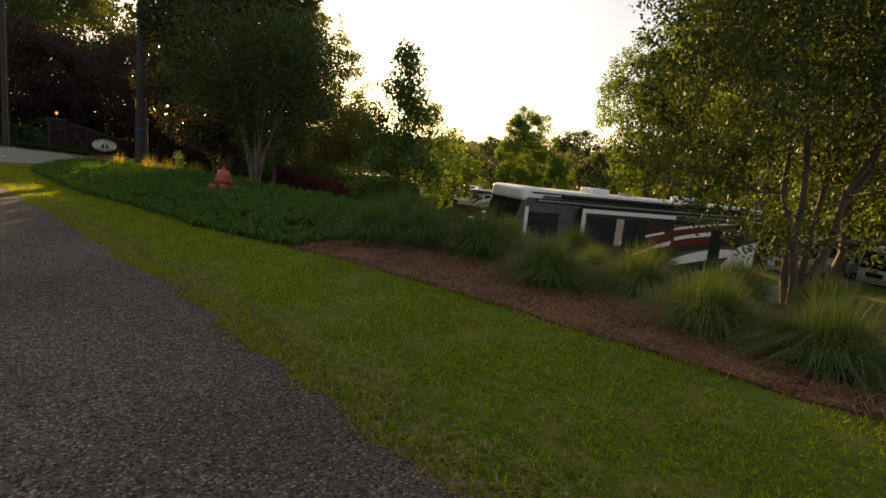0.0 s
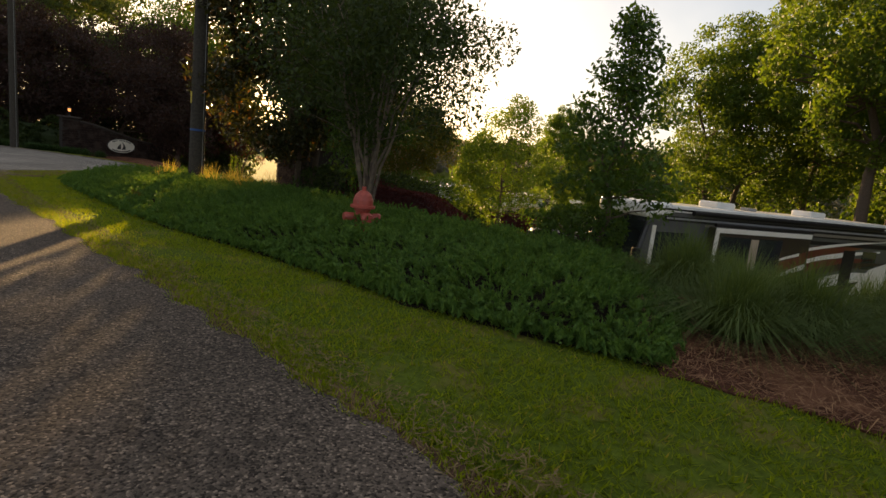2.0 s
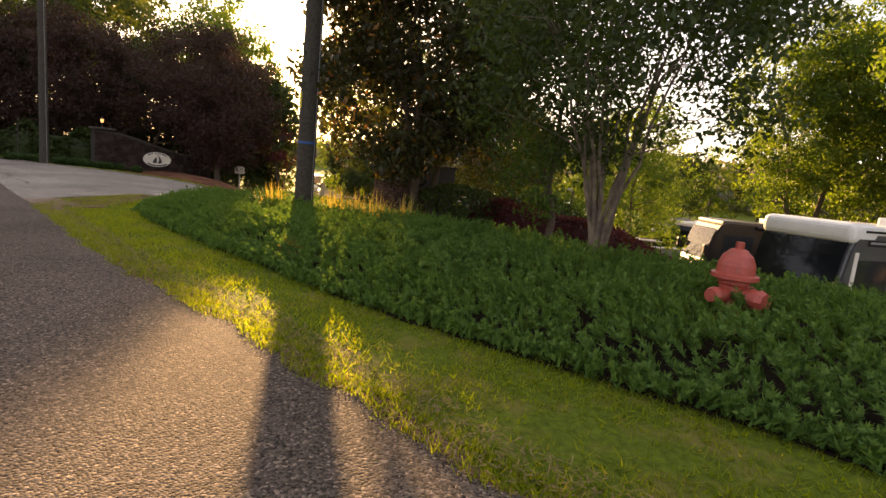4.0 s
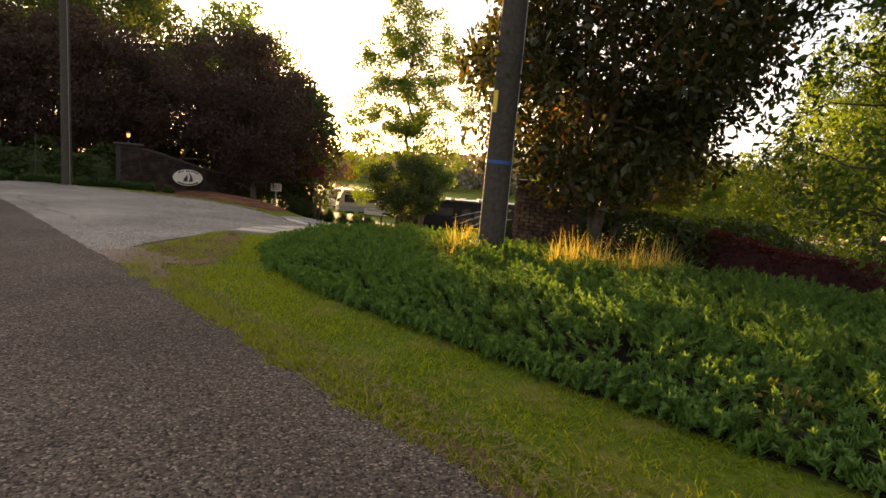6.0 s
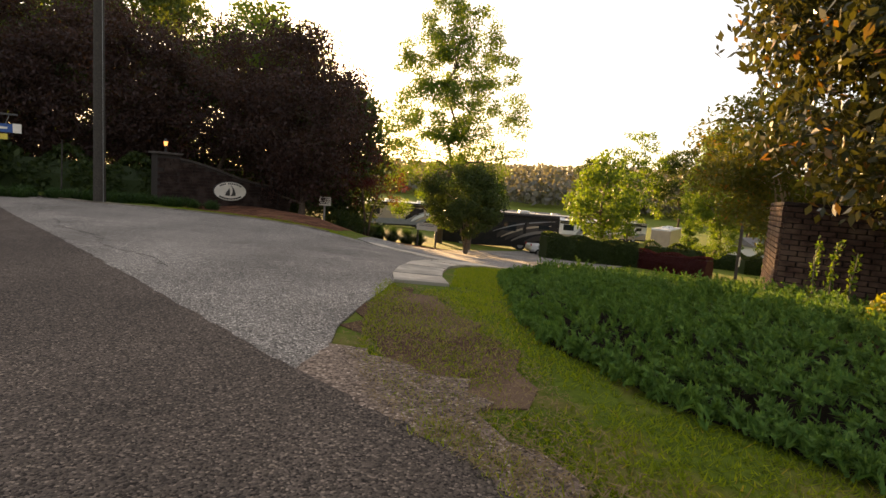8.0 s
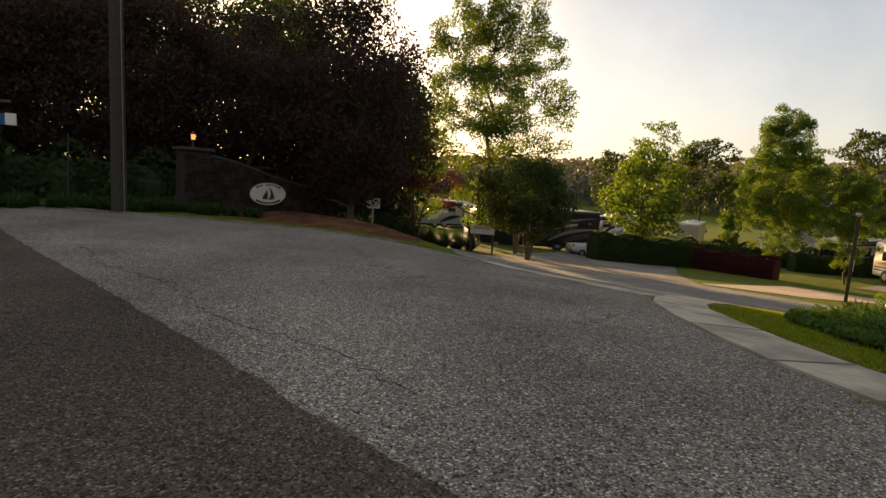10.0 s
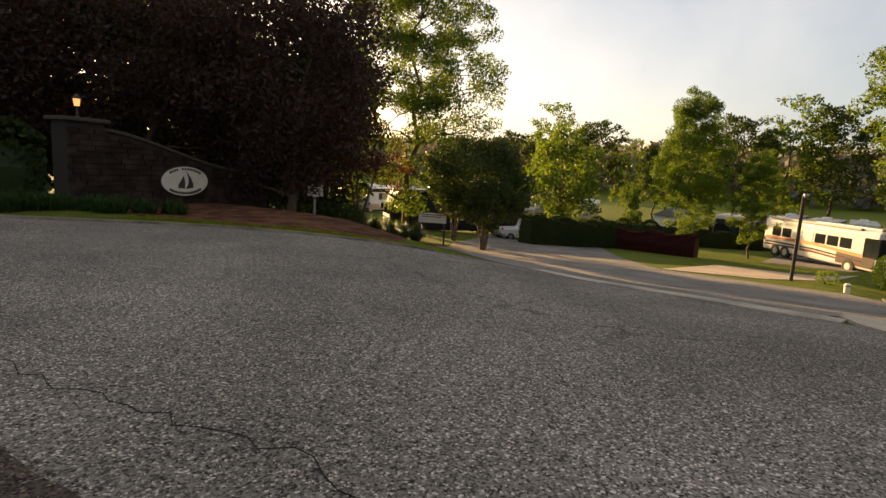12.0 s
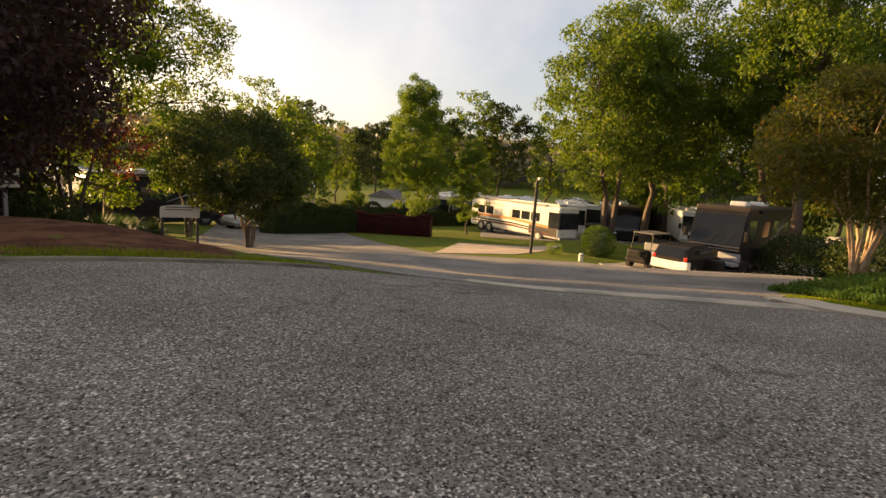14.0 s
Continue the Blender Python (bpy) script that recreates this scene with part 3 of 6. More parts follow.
def band(name, line, width, dz, mat, thick=0.1, label="", category="kerb"):
    """A strip along a line of the plan, to the side of larger u."""
    pts = [Vector(p) for p in line]
    outer = []
    for i, p in enumerate(pts):
        way = (pts[min(i + 1, len(pts) - 1)] - pts[max(i - 1, 0)]).normalized()
        outer.append(tuple(p + Vector((way.y, -way.x)) * width))
    return draped(name, [tuple(p) for p in pts] + outer[::-1], dz, mat, 0.5, 0.0, thick, edge=0.5, label=label, category=category)


band("kerb", [(4.86, 26.0), (5.46, 26.72), (6.2, 27.4), (7.1, 28.1), (8.2, 28.75), (9.25, 29.1), (10.2, 29.2), (10.9, 28.95)], 0.78, 0.045, CONCRETE, label="pale concrete gutter along the drive's edge")
for joint in ([(6.6, 27.72), (7.1, 27.12)], [(8.2, 28.75), (8.6, 28.08)], [(5.46, 26.72), (6.06, 26.22)]):
    band("gutter_joint", joint, 0.03, 0.049, SIGN_DARK, 0.01, label="dark joint across the gutter")
band("kerb", [(9.2, 29.3), (9.35, 29.9), (9.6, 30.9), (10.0, 32.35), (10.6, 33.95)], 0.6, 0.035, CONCRETE, label="pale concrete gutter strip across the drive")
band("kerb", [(10.4, 35.9), (9.9, 37.1), (9.3, 38.5), (8.35, 39.9), (6.7, 41.3), (4.9, 43.1), (3.4, 46.1), (2.6, 50.1)], 0.16, 0.06, KERB_OLD, 0.12, label="weathered concrete kerb below the grass bank")
rng = np.random.default_rng(23)
for u, s0, s1 in ((2.55, 28.0, 36.0),):
    zig = [(u + 0.1 * math.sin(k * 0.23) + float(rng.normal(0, 0.03)), s0 + 0.12 * k) for k in range(int((s1 - s0) / 0.12))]
    band("road_crack", zig, 0.004, 0.0235, CRACK, 0.004, label="long dark crack in the pale asphalt", category="crack")
draped("road", [(44, 6), (46, 29), (60, 27), (84, 22), (84, 2), (60, 2)], 0.02, ASPHALT_LOT, 2.0, 0.0, 0.05, label="grey asphalt of the far parking rows", category="road")
draped("driveway", [(27.4, 33.6), (37.5, 31.5), (36.5, 24.8), (29.3, 29.3)], 0.03, PAD, 1.0, 0.0, 0.05, label="tan concrete parking pad beside the post", category="driveway")
draped("driveway", [(24.4, 25.6), (28.5, 25.2), (36, 15), (33, 10), (27, 13), (24, 19)], 0.03, CONCRETE, 1.0, 0.0, 0.05, label="pale concrete parking pad under the dark motorhome", category="driveway")
draped("driveway", [(14.5, 12.5), (17.0, 15.5), (34, 9.5), (34, 3.0), (20, 5.5)], 0.03, CONCRETE, 1.0, 0.0, 0.05, label="concrete pad under the painted motorhome", category="driveway")
# earth darkened in its colour for the shade in the gaps between junipers
SHADED_SOIL = material("shaded_bed_soil", (0.03, 0.022, 0.015), 0.95, (0.016, 0.012, 0.009), 24.0, bump=1.0, bump_scale=70, spec=0.05)
BED = [(3.9, 6.5), (3.6, 7.5), (3.42, 8.6), (3.32, 11), (3.12, 12.4), (2.98, 13.6), (2.98, 15), (3.04, 18), (3.12, 20), (3.42, 21.7), (3.95, 22.9), (4.5, 23.55), (5.6, 24.45), (6.6, 25.35), (7.8, 26.3), (9.5, 27.2), (11.2, 27.3), (13.6, 26.8), (15.4, 24.0), (17.0, 21.5), (14.6, 19.4), (9.9, 19.8), (9.2, 14), (8.6, 8.6), (6.5, 7.6), (5.2, 6.8)]
draped("bed_soil", BED, 0.018, SHADED_SOIL, 0.8, 0.03, 0.05, edge=0.3, label="bare earth under the junipers, their shade in its dark colour", category="soil")
draped("bed_mulch", [(3.8, 6.5), (4.1, 4.7), (4.2, 3.0), (4.25, -12), (12, -12), (12, 8), (9.6, 8.6), (6.6, 7.6), (5.2, 6.8)], 0.014, STRAW, 0.8, 0.03, 0.05, edge=0.25, label="reddish pine straw spread under ornamental grasses", category="mulch")
draped("bed_mulch", [(10.9, 37.2), (10.2, 38.9), (9.0, 40.4), (8.2, 42.5), (9.5, 46), (14, 46.5), (20, 45.5), (24.5, 43.2), (22, 41.6), (15, 40.0), (12.2, 37.8)], 0.016, STRAW, 0.8, 0.04, 0.05, edge=0.3, label="reddish pine straw on the bank below the wall", category="mulch")
FRINGE = [p for p in ROAD_EDGE if -4 < p[1] < 22.4]
draped("bare_patch", [(u - 0.03, q) for u, q in FRINGE[::2]] + [(u + 0.13 + 0.13 * noise.noise((q * 1.7, 5.0, 2.0)), q) for u, q in FRINGE[::-3]], 0.014, EARTH, 0.5, 0.01, 0.04, edge=0.3, label="crumbled brown earth between asphalt and grass", category="soil")
draped("bare_patch", [(1.7, 20.4), (1.95, 21.2), (2.2, 22.0), (2.62, 22.7), (2.5, 23.3), (2.45, 23.95), (1.7, 23.4)], 0.024, GRAVEL, 0.3, 0.06, 0.05, edge=0.15, label="worn brown gravel patch at the road's corner", category="soil")
draped("bare_patch", [(2.4, 23.3), (2.3, 22.5), (2.75, 22.2), (3.4, 22.9), (4.0, 23.9), (4.5, 24.9), (4.65, 25.6), (4.2, 25.35), (3.5, 24.85), (2.8, 24.25)], 0.012, EARTH, 0.3, 0.1, 0.04, edge=0.2, label="bare reddish earth where the verge is worn", category="soil")

# ---- trees and shrubs near the road ----
tree("crape_myrtle", *P(9.3, 1.4), 6.6, 2.7, "broad crape myrtle with yellow-green leaves on pale stems", leaf=LEAF_DARK, bark=BARK, base=0.16, shape="round", clumps=160, per=330, leaf_size=0.09, clump_size=0.6, stems=5, trunk=0.065, seed=11, limbs=50, fill=0.3)
tree("holly_tree", 6.78, 4.47, 3.95, 1.05, "slender young tree with sparse dark green leaves", leaf=LEAF_CRAPE, bark=BARK, base=0.08, shape="cone", clumps=60, per=110, leaf_size=0.1, clump_size=0.34, trunk=0.05, seed=12, limbs=40, fill=0.2)
tree("crape_myrtle", 2.62, 7.0, 5.5, 2.55, "crape myrtle with many bare stems under a dense dark crown", leaf=LEAF_DARK, bark=BARK_PALE, base=0.3, shape="round", clumps=110, per=200, leaf_size=0.1, clump_size=0.65, stems=13, trunk=0.036, seed=13, limbs=60, fill=0.35)
tree("young_tree", 2.24, 9.2, 6.2, 1.5, "slim young tree with light green leaves in the bed", leaf=LEAF_CRAPE, bark=BARK, base=0.16, shape="egg", clumps=60, per=150, leaf_size=0.1, clump_size=0.5, trunk=0.07, seed=14, limbs=40, fill=0.2)
tree("magnolia", -0.35, 12.95, 10.6, 3.4, "large dark evergreen magnolia with rusty leaf undersides", leaf=LEAF_MAGNOLIA, bark=BARK, base=0.085, shape="egg", clumps=270, per=260, leaf_size=0.165, clump_size=0.8, stems=4, trunk=0.11, seed=15, limbs=60, fill=0.5)
bush("shrub", 0.7, 13.4, 1.5, 1.4, LEAF_DARK, "dark low growth under the magnolia", 143, 4500, 0.12)
bush("shrub", 2.6, 13.2, 1.5, 1.3, LEAF_DARK, "dark low growth under the magnolia", 144, 4000, 0.12)
bush("shrub", 6.6, 4.9, 1.1, 0.8, LEAF_CRAPE, "leafy green shrub below the young tree", 21, 3500, 0.08)
hedge("hedge", P(10.7, 19.2), P(10.9, 7.2), 1.2, 1.08, LEAF_BURGUNDY, "clipped burgundy hedge behind the juniper bed", 31, 34000)

# ---- poles ----
def utility_pole(x, y, r, h, label, marked):
    root = thing("utility_pole", pose(x, y, gz(x, y) - 0.15, 0.9, 0.4, 0), label, "utility pole", "roadside poles")
    bm = bmesh.new()
    prof = [(r * (1 - 0.3 * k / 9), h * k / 9) for k in range(10)]
    bm = turned(prof, 28)
    part("pole", bm, POLE_WOOD, root)
    if marked:
        part("painted_band", turned([(r * 0.972, 1.642), (r * 0.972 + 0.004, 1.647), (r * 0.967 + 0.004, 1.69), (r * 0.967, 1.695)], 28), BLUE_PAINT, root, "blue painted band")
        tag = boxed(-0.035, 0.035, -r - 0.004, -r + 0.02, 2.35, 2.65, 0.004)
        bmesh.ops.rotate(tag, verts=tag.verts, cent=(0, 0, 0), matrix=Matrix.Rotation(radians(-50), 3, "Z"))
        part("tag", tag, YELLOW_PAINT, root, "yellow marker tag")
    part("ground_wire", rodded((r * 0.95, -r * 0.35, 0.1), (r * 0.72, -r * 0.26, h - 0.2), 0.008, None, 6), DULL_METAL, root)
    return root


utility_pole(-2.64, 10.5, 0.195, 11.0, "brown wooden utility pole with a blue band, in junipers", True)
utility_pole(-20.04, 25.34, 0.2, 12.0, "weathered wooden utility pole at the foot of the wall", False)

# ---- brick enclosure below the magnolia ----
def brick_enclosure():
    root = thing("brick_enclosure", pose(-1.85, 14.72, gz(-1.85, 14.72) - 0.12, 0, 0, -26), "dark brown brick enclosure below the magnolia, one side sunlit", "brick enclosure")
    part("core", boxed(0.02, 1.4, 0.02, 2.3, 0, 1.8), MORTAR, root)
    part("coping", boxed(-0.03, 1.45, -0.03, 2.35, 1.8, 1.86, 0.012), STONE, root)
    return root


ENCLOSURE = brick_enclosure()


# ---- entrance wall with its oval sign ----
def entrance_wall():
    x0, y0 = -20.02, 28.74
    root = thing("entrance_wall", pose(x0, y0, -2.35, 0, 0, 51.2), "dark stone and brick entrance wall with piers and curved top", "wall")
    def top(x):
        t = min(1, max(0, (x - 0.95) / 4.8))
        return 2.5 - 0.95 * (0.5 - 0.5 * math.cos(math.pi * t)) ** 0.8
    bm = bmesh.new()
    n = 40
    ring = []
    for i in range(n + 1):
        x = 0.9 + (5.9 - 0.9) * i / n
        ring.append([bm.verts.new((x, y, z)) for y, z in ((-0.2, 0), (-0.2, top(x) - 0.06), (0.2, top(x) - 0.06), (0.2, 0))])
    for a, b in zip(ring, ring[1:]):
        for j in range(3):
            bm.faces.new((a[j], b[j], b[j + 1], a[j + 1]))
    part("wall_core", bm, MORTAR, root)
    cap = bmesh.new()
    ring = []
    for i in range(n + 1):
        x = 0.92 + (5.86 - 0.92) * i / n
        ring.append([cap.verts.new((x, y, top(x) + dz)) for y, dz in ((-0.27, -0.06), (-0.27, 0.02), (0.27, 0.02), (0.27, -0.06))])
    for a, b in zip(ring, ring[1:]):
        for j in range(4):
            cap.faces.new((a[j], b[j], b[(j + 1) % 4], a[(j + 1) % 4]))
    part("coping", cap, STONE_CAP, root)
    for px0, px1, h in ((0.0, 0.98, 2.72), (5.8, 6.6, 1.98)):
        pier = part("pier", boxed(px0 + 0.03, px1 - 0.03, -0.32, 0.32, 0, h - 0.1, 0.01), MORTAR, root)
        part("pier_cap", boxed(px0 - 0.07, px1 + 0.07, -0.44, 0.44, h - 0.1, h, 0.03), STONE_CAP, root)
    return root, top


WALL, WALL_TOP = entrance_wall()


def oval(bm, a, b, y0, y1, n=64):
    front = [bm.verts.new((a * math.cos(k * math.tau / n), y0, b * math.sin(k * math.tau / n))) for k in range(n)]
    back = [bm.verts.new((v.co.x, y1, v.co.z)) for v in front]
    bm.faces.new(front)
    bm.faces.new(back[::-1])
    for k in range(n):
        bm.faces.new((front[k], back[k], back[(k + 1) % n], front[(k + 1) % n]))
    bmesh.ops.recalc_face_normals(bm, faces=bm.faces)
    return bm


def flat_shape(pts, y0, y1):
    bm = bmesh.new()
    f = [bm.verts.new((x, y0, z)) for x, z in pts]
    g = [bm.verts.new((x, y1, z)) for x, z in pts]
    bm.faces.new(f)
    bm.faces.new(g[::-1])
    for k in range(len(pts)):
        bm.faces.new((f[k], g[k], g[(k + 1) % len(pts)], f[(k + 1) % len(pts)]))
    bmesh.ops.recalc_face_normals(bm, faces=bm.faces)
    return bm


def oval_sign():
    m = pose(-20.02, 28.74, -2.35, 0, 0, 51.2) @ pose(3.31, -0.3, 1.17)
    root = thing("oval_sign", m, "cream oval sign with two dark sails on the wall", "sign")
    part("board", oval(bmesh.new(), 0.82, 0.46, 0.0, 0.1), SIGN_DARK, root)
    part("face", oval(bmesh.new(), 0.79, 0.43, -0.012, 0.0), SIGN_WHITE, root)
    left = [(-0.26, -0.2), (-0.03, -0.22), (-0.02, -0.02), (-0.06, 0.16), (-0.16, 0.02), (-0.24, -0.1)]
    right = [(0.0, -0.23), (0.26, -0.2), (0.25, -0.06), (0.17, 0.12), (0.02, 0.3), (0.1, 0.1), (0.1, -0.05), (0.05, -0.16)]
    part("sail", flat_shape(left, -0.02, -0.012), SIGN_DARK, root)
    part("sail", flat_shape(right, -0.02, -0.012), SIGN_DARK, root)
    for sgn, n in ((1, 13), (-1, 17)):
        for k in range(n):
            a = math.pi / 2 * sgn + (k - (n - 1) / 2) * (1.75 / n) * -sgn
            cx, cz = 0.7 * math.cos(a), 0.36 * math.sin(a)
            if n == 13 and k == 4:
                continue
            w, h = 0.03, 0.036
            t = math.atan2(0.36 * math.cos(a), -0.7 * math.sin(a)) + (math.pi if sgn > 0 else 0)
            c, s = math.cos(t), math.sin(t)
            part("letter_bar", flat_shape([(cx + c * dx - s * dz, cz + s * dx + c * dz) for dx, dz in ((-w, -h), (w, -h), (w, h), (-w, h))], -0.017, -0.012), SIGN_DARK, root)
    return root


oval_sign()


def board_sign(x, y, turn, w, h, z, label, ovalish, posts):
    root = thing("notice_sign", pose(x, y, gz(x, y) - 0.05, 0, 0, turn), label, "sign")
    if ovalish:
        pts = [(-w / 2, 0), (w / 2, 0), (w / 2, h * 0.75)] + [(w / 2 * math.cos(a), h * 0.75 + h * 0.25 * math.sin(a)) for a in np.linspace(0.15, math.pi - 0.15, 9)] + [(-w / 2, h * 0.75)]
        b = part("board", flat_shape([(px, pz + z) for px, pz in pts], -0.03, 0.0), SIGN_WHITE, root)
    else:
        b = part("board", boxed(-w / 2, w / 2, -0.02, 0.0, z, z + h, 0.004), SIGN_WHITE, root)
    for k in range(4 if not ovalish else 2):
        zz = z + h * (0.78 - 0.2 * k)
        part("text_bar", boxed(-w * 0.38, w * (0.38 - 0.06 * (k % 2)), -0.036 if ovalish else -0.025, -0.03 if ovalish else -0.02, zz, zz + h * 0.07), SIGN_DARK, b)
    for px in posts:
        part("post", boxed(px - 0.045, px + 0.045, 0.003, 0.08, -0.1, z + h * (0.3 if not ovalish else 0.6), 0.006), SIGN_DARK if ovalish else DULL_METAL, root)


board_sign(-13.97, 34.25, 25, 0.62, 0.46, 1.32, "small white notice board on a post before shrubs", False, (0.0,))
board_sign(-8.65, 38.1, -15, 1.3, 0.46, -2.84 - gz(-8.65, 38.1), "white arched board sign on two dark posts", True, (-0.58, 0.58))


def lantern():
    root = thing("pier_lantern", pose(-19.72, 29.12, -2.35 + 2.72), "small dark lantern glowing orange on the pier", "lamp")
    part("base", turned([(0.07, 0), (0.07, 0.03), (0.03, 0.05), (0.03, 0.25), (0.09, 0.28)], 12), SIGN_DARK, root)
    m = bpy.data.materials.new("lamp_glow")
    m.use_nodes = True
    b = m.node_tree.nodes["Principled BSDF"]
    b.inputs["Base Color"].default_value = (0.8, 0.4, 0.15, 1)
    b.inputs["Emission Color"].default_value, b.inputs["Emission Strength"].default_value = (1.0, 0.36, 0.1, 1), 0.6
    part("glass", turned([(0.06, 0.28), (0.085, 0.46)], 8), m, root, "glowing orange glass")
    part("roof", turned([(0.12, 0.46), (0.02, 0.58)], 8), SIGN_DARK, root)


lantern()


# ---- fire hydrant ----
def hydrant(x, y):
    root = thing("fire_hydrant", pose(x, y, gz(x, y) - 0.08, 0, 0, 30), "faded red fire hydrant standing among junipers", "hydrant")
    part("barrel", turned([(0.17, 0), (0.17, 0.04), (0.115, 0.06), (0.11, 0.5), (0.125, 0.52), (0.125, 0.56)], 24), RED_PAINT, root)
    part("flange", turned([(0.16, 0.555), (0.19, 0.565), (0.19, 0.6), (0.16, 0.61)], 24), RED_PAINT, root)
    part("bonnet", turned([(0.155, 0.61), (0.15, 0.68), (0.12, 0.76), (0.07, 0.81), (0.05, 0.82)], 24), RED_PAINT, root)
    part("stem_nut", turned([(0.035, 0.82), (0.035, 0.88)], 6), RED_PAINT, root)
    for way, r, ln in (((1, 0, 0), 0.065, 0.24), ((-1, 0, 0), 0.065, 0.24), ((0, -1, 0), 0.085, 0.25)):
        v = Vector(way)
        noz = part("nozzle", rodded(v * 0.05 + Vector((0, 0, 0.42)), v * ln + Vector((0, 0, 0.42)), r, None, 16), RED_PAINT, root)
        part("cap", rodded(v * ln + Vector((0, 0, 0.42)), v * (ln + 0.05) + Vector((0, 0, 0.42)), r * 1.15, r * 0.9, 8), RED_PAINT, noz)


hydrant(3.05, 4.05)


# ---- vehicles ----
def wheel(parent, x, y, r, w, out):
    """A tyre with a rim; out is -1 or 1, the outer side."""
    t = part("wheel", rodded((x, y - w / 2, r), (x, y + w / 2, r), r, None, 24), RUBBER, parent, "black rubber tyre with a bright rim")
    part("rim", rodded((x, y + out * (w / 2 - 0.02), r), (x, y + out * (w / 2 + 0.012), r), r * 0.6, r * 0.5, 16), METAL, t)
    return t


def ribbon(pts, y, out):
    """A painted band on a side: pts are (x, low, high)."""
    bm = bmesh.new()
    rows = [[bm.verts.new((x, y + o, z)) for o in (0, out * 0.006) for z in (lo, hi)] for x, lo, hi in pts]
    for a, b in zip(rows, rows[1:]):
        for i, j in ((2, 3), (3, 1), (0, 2)):
            bm.faces.new((a[i], a[j], b[j], b[i]))
    bmesh.ops.recalc_face_normals(bm, faces=bm.faces)
    return bm


def sweep(x0, x1, z0, z1, w0, w1, bow=0.3, n=14):
    out = []
    for k in range(n + 1):
        t = k / n
        z = z0 + (z1 - z0) * t + bow * math.sin(math.pi * t * 0.5) * (1 - t) * 1.4
        w = (w0 + (w1 - w0) * t) * (0.25 + 0.75 * math.sin(math.pi * min(1, 0.12 + t * 0.95)))
        out.append((x0 + (x1 - x0) * t, z - w / 2, z + w / 2))
    return out


def motorhome(m, label, length=12.5, height=3.75, body=WHITE, lower=TAN, swirls=(MAROON, BLACK, WHITE, GREY), slide=True, detail=True, group="motorhomes", side=-1):
    """A flat-fronted motorhome: front at +x, ground at z 0, its painted side at y = side * 1.27."""
    root = thing("motorhome", m, label, "motorhome", group)
    hw, x0, x1 = 1.27, -length / 2, length / 2
    bm = bmesh.new()
    prof = [(x0, 0.5), (x0 - 0.02, height - 0.32), (x0 + 0.12, height - 0.14), (x1 - 1.1, height - 0.1), (x1 - 0.62, height - 0.26), (x1 - 0.36, height - 0.75), (x1 + 0.02, 1.4), (x1, 0.55)]
    a = [bm.verts.new((x, -hw, z)) for x, z in prof]
    b = [bm.verts.new((x, hw, z)) for x, z in prof]
    bm.faces.new(a)
    bm.faces.new(b[::-1])
    for k in range(len(prof)):
        bm.faces.new((a[k], b[k], b[(k + 1) % len(prof)], a[(k + 1) % len(prof)]))
    bmesh.ops.recalc_face_normals(bm, faces=bm.faces)
    bmesh.ops.bevel(bm, geom=[e for e in bm.edges], offset=0.09, segments=3, affect="EDGES")
    part("body", bm, body, root)
    part("skirt", boxed(x0 + 0.05, x1 - 0.1, -hw + 0.03, hw - 0.03, 0.32, 0.52, 0.02), BLACK, root)
    part("windshield", flat_front(x1, height, hw), GLASS, root, "large dark windshield")
    part("front_bumper", boxed(x1 - 0.12, x1 + 0.08, -hw + 0.06, hw - 0.06, 0.36, 0.78, 0.05), lower, root)
    part("grille", boxed(x1 - 0.02, x1 + 0.05, -0.62, 0.62, 0.82, 1.2, 0.03), BLACK, root, "dark front grille")
    for z_ in (1.27, 1.42):
        part("chrome_line", boxed(x1 + 0.0, x1 + 0.06, -hw + 0.12, hw - 0.12, z_, z_ + 0.035, 0.01), METAL, root, "thin chrome line")
    for y_ in (-0.35, 0.35):
        part("wiper", rodded((x1 + 0.06, y_, 1.53), (x1 - 0.07, y_ + 0.42, 2.05), 0.012, None, 6), RUBBER, root)
    for y in (-1.0, 1.0):
        part("headlight", boxed(x1 - 0.02, x1 + 0.06, y - 0.18, y + 0.18, 0.9, 1.08, 0.03), LAMP_GLASS, root)
        arm = part("mirror", boxed(x1 - 0.02, x1 + 0.22, y * 1.42 - 0.1, y * 1.42 + 0.1, 1.75, 2.2, 0.04), BLACK, root)
        part("mirror_arm", rodded((x1 - 0.1, y * 1.26, 2.25), (x1 + 0.1, y * 1.42, 2.15), 0.025), BLACK, arm)
    for x in (-length * 0.22, length * 0.16):
        part("air_conditioner", boxed(x - 0.5, x + 0.5, -0.42, 0.42, height - 0.14, height + 0.14, 0.08), WHITE, root)
    cap = bmesh.new()
    box(cap, x0 + 0.02, x1 - 0.62, -hw - 0.012, hw + 0.012, height - 0.36, height - 0.09, 0.1, 3)
    part("roof", cap, WHITE if body is not BLACK else BRONZE, root, "roof edge moulding")
    if body is SLATE:
        part("front_cap", boxed(x1 - 1.5, x1 - 0.3, -hw - 0.005, hw + 0.005, height - 0.6, height - 0.04, 0.24, 5), WHITE, root, "white rounded front cap")
    part("roof_vent", boxed(0.3, 0.75, -0.2, 0.2, height - 0.12, height + 0.03, 0.03), GREY, root)
    s = side
    for x, pair in ((x1 - 2.4, 0), (x0 + 3.6, 1), (x0 + 2.35, 1)):
        for y in (-1, 1):
            wheel(root, x, y * (hw - 0.17), 0.5, 0.3, y)
    part("belt_panel", ribbon([(x0 + 0.05, 0.52, 1.35), (x1 - 0.2, 0.52, 1.2)], s * hw, s), lower, root)
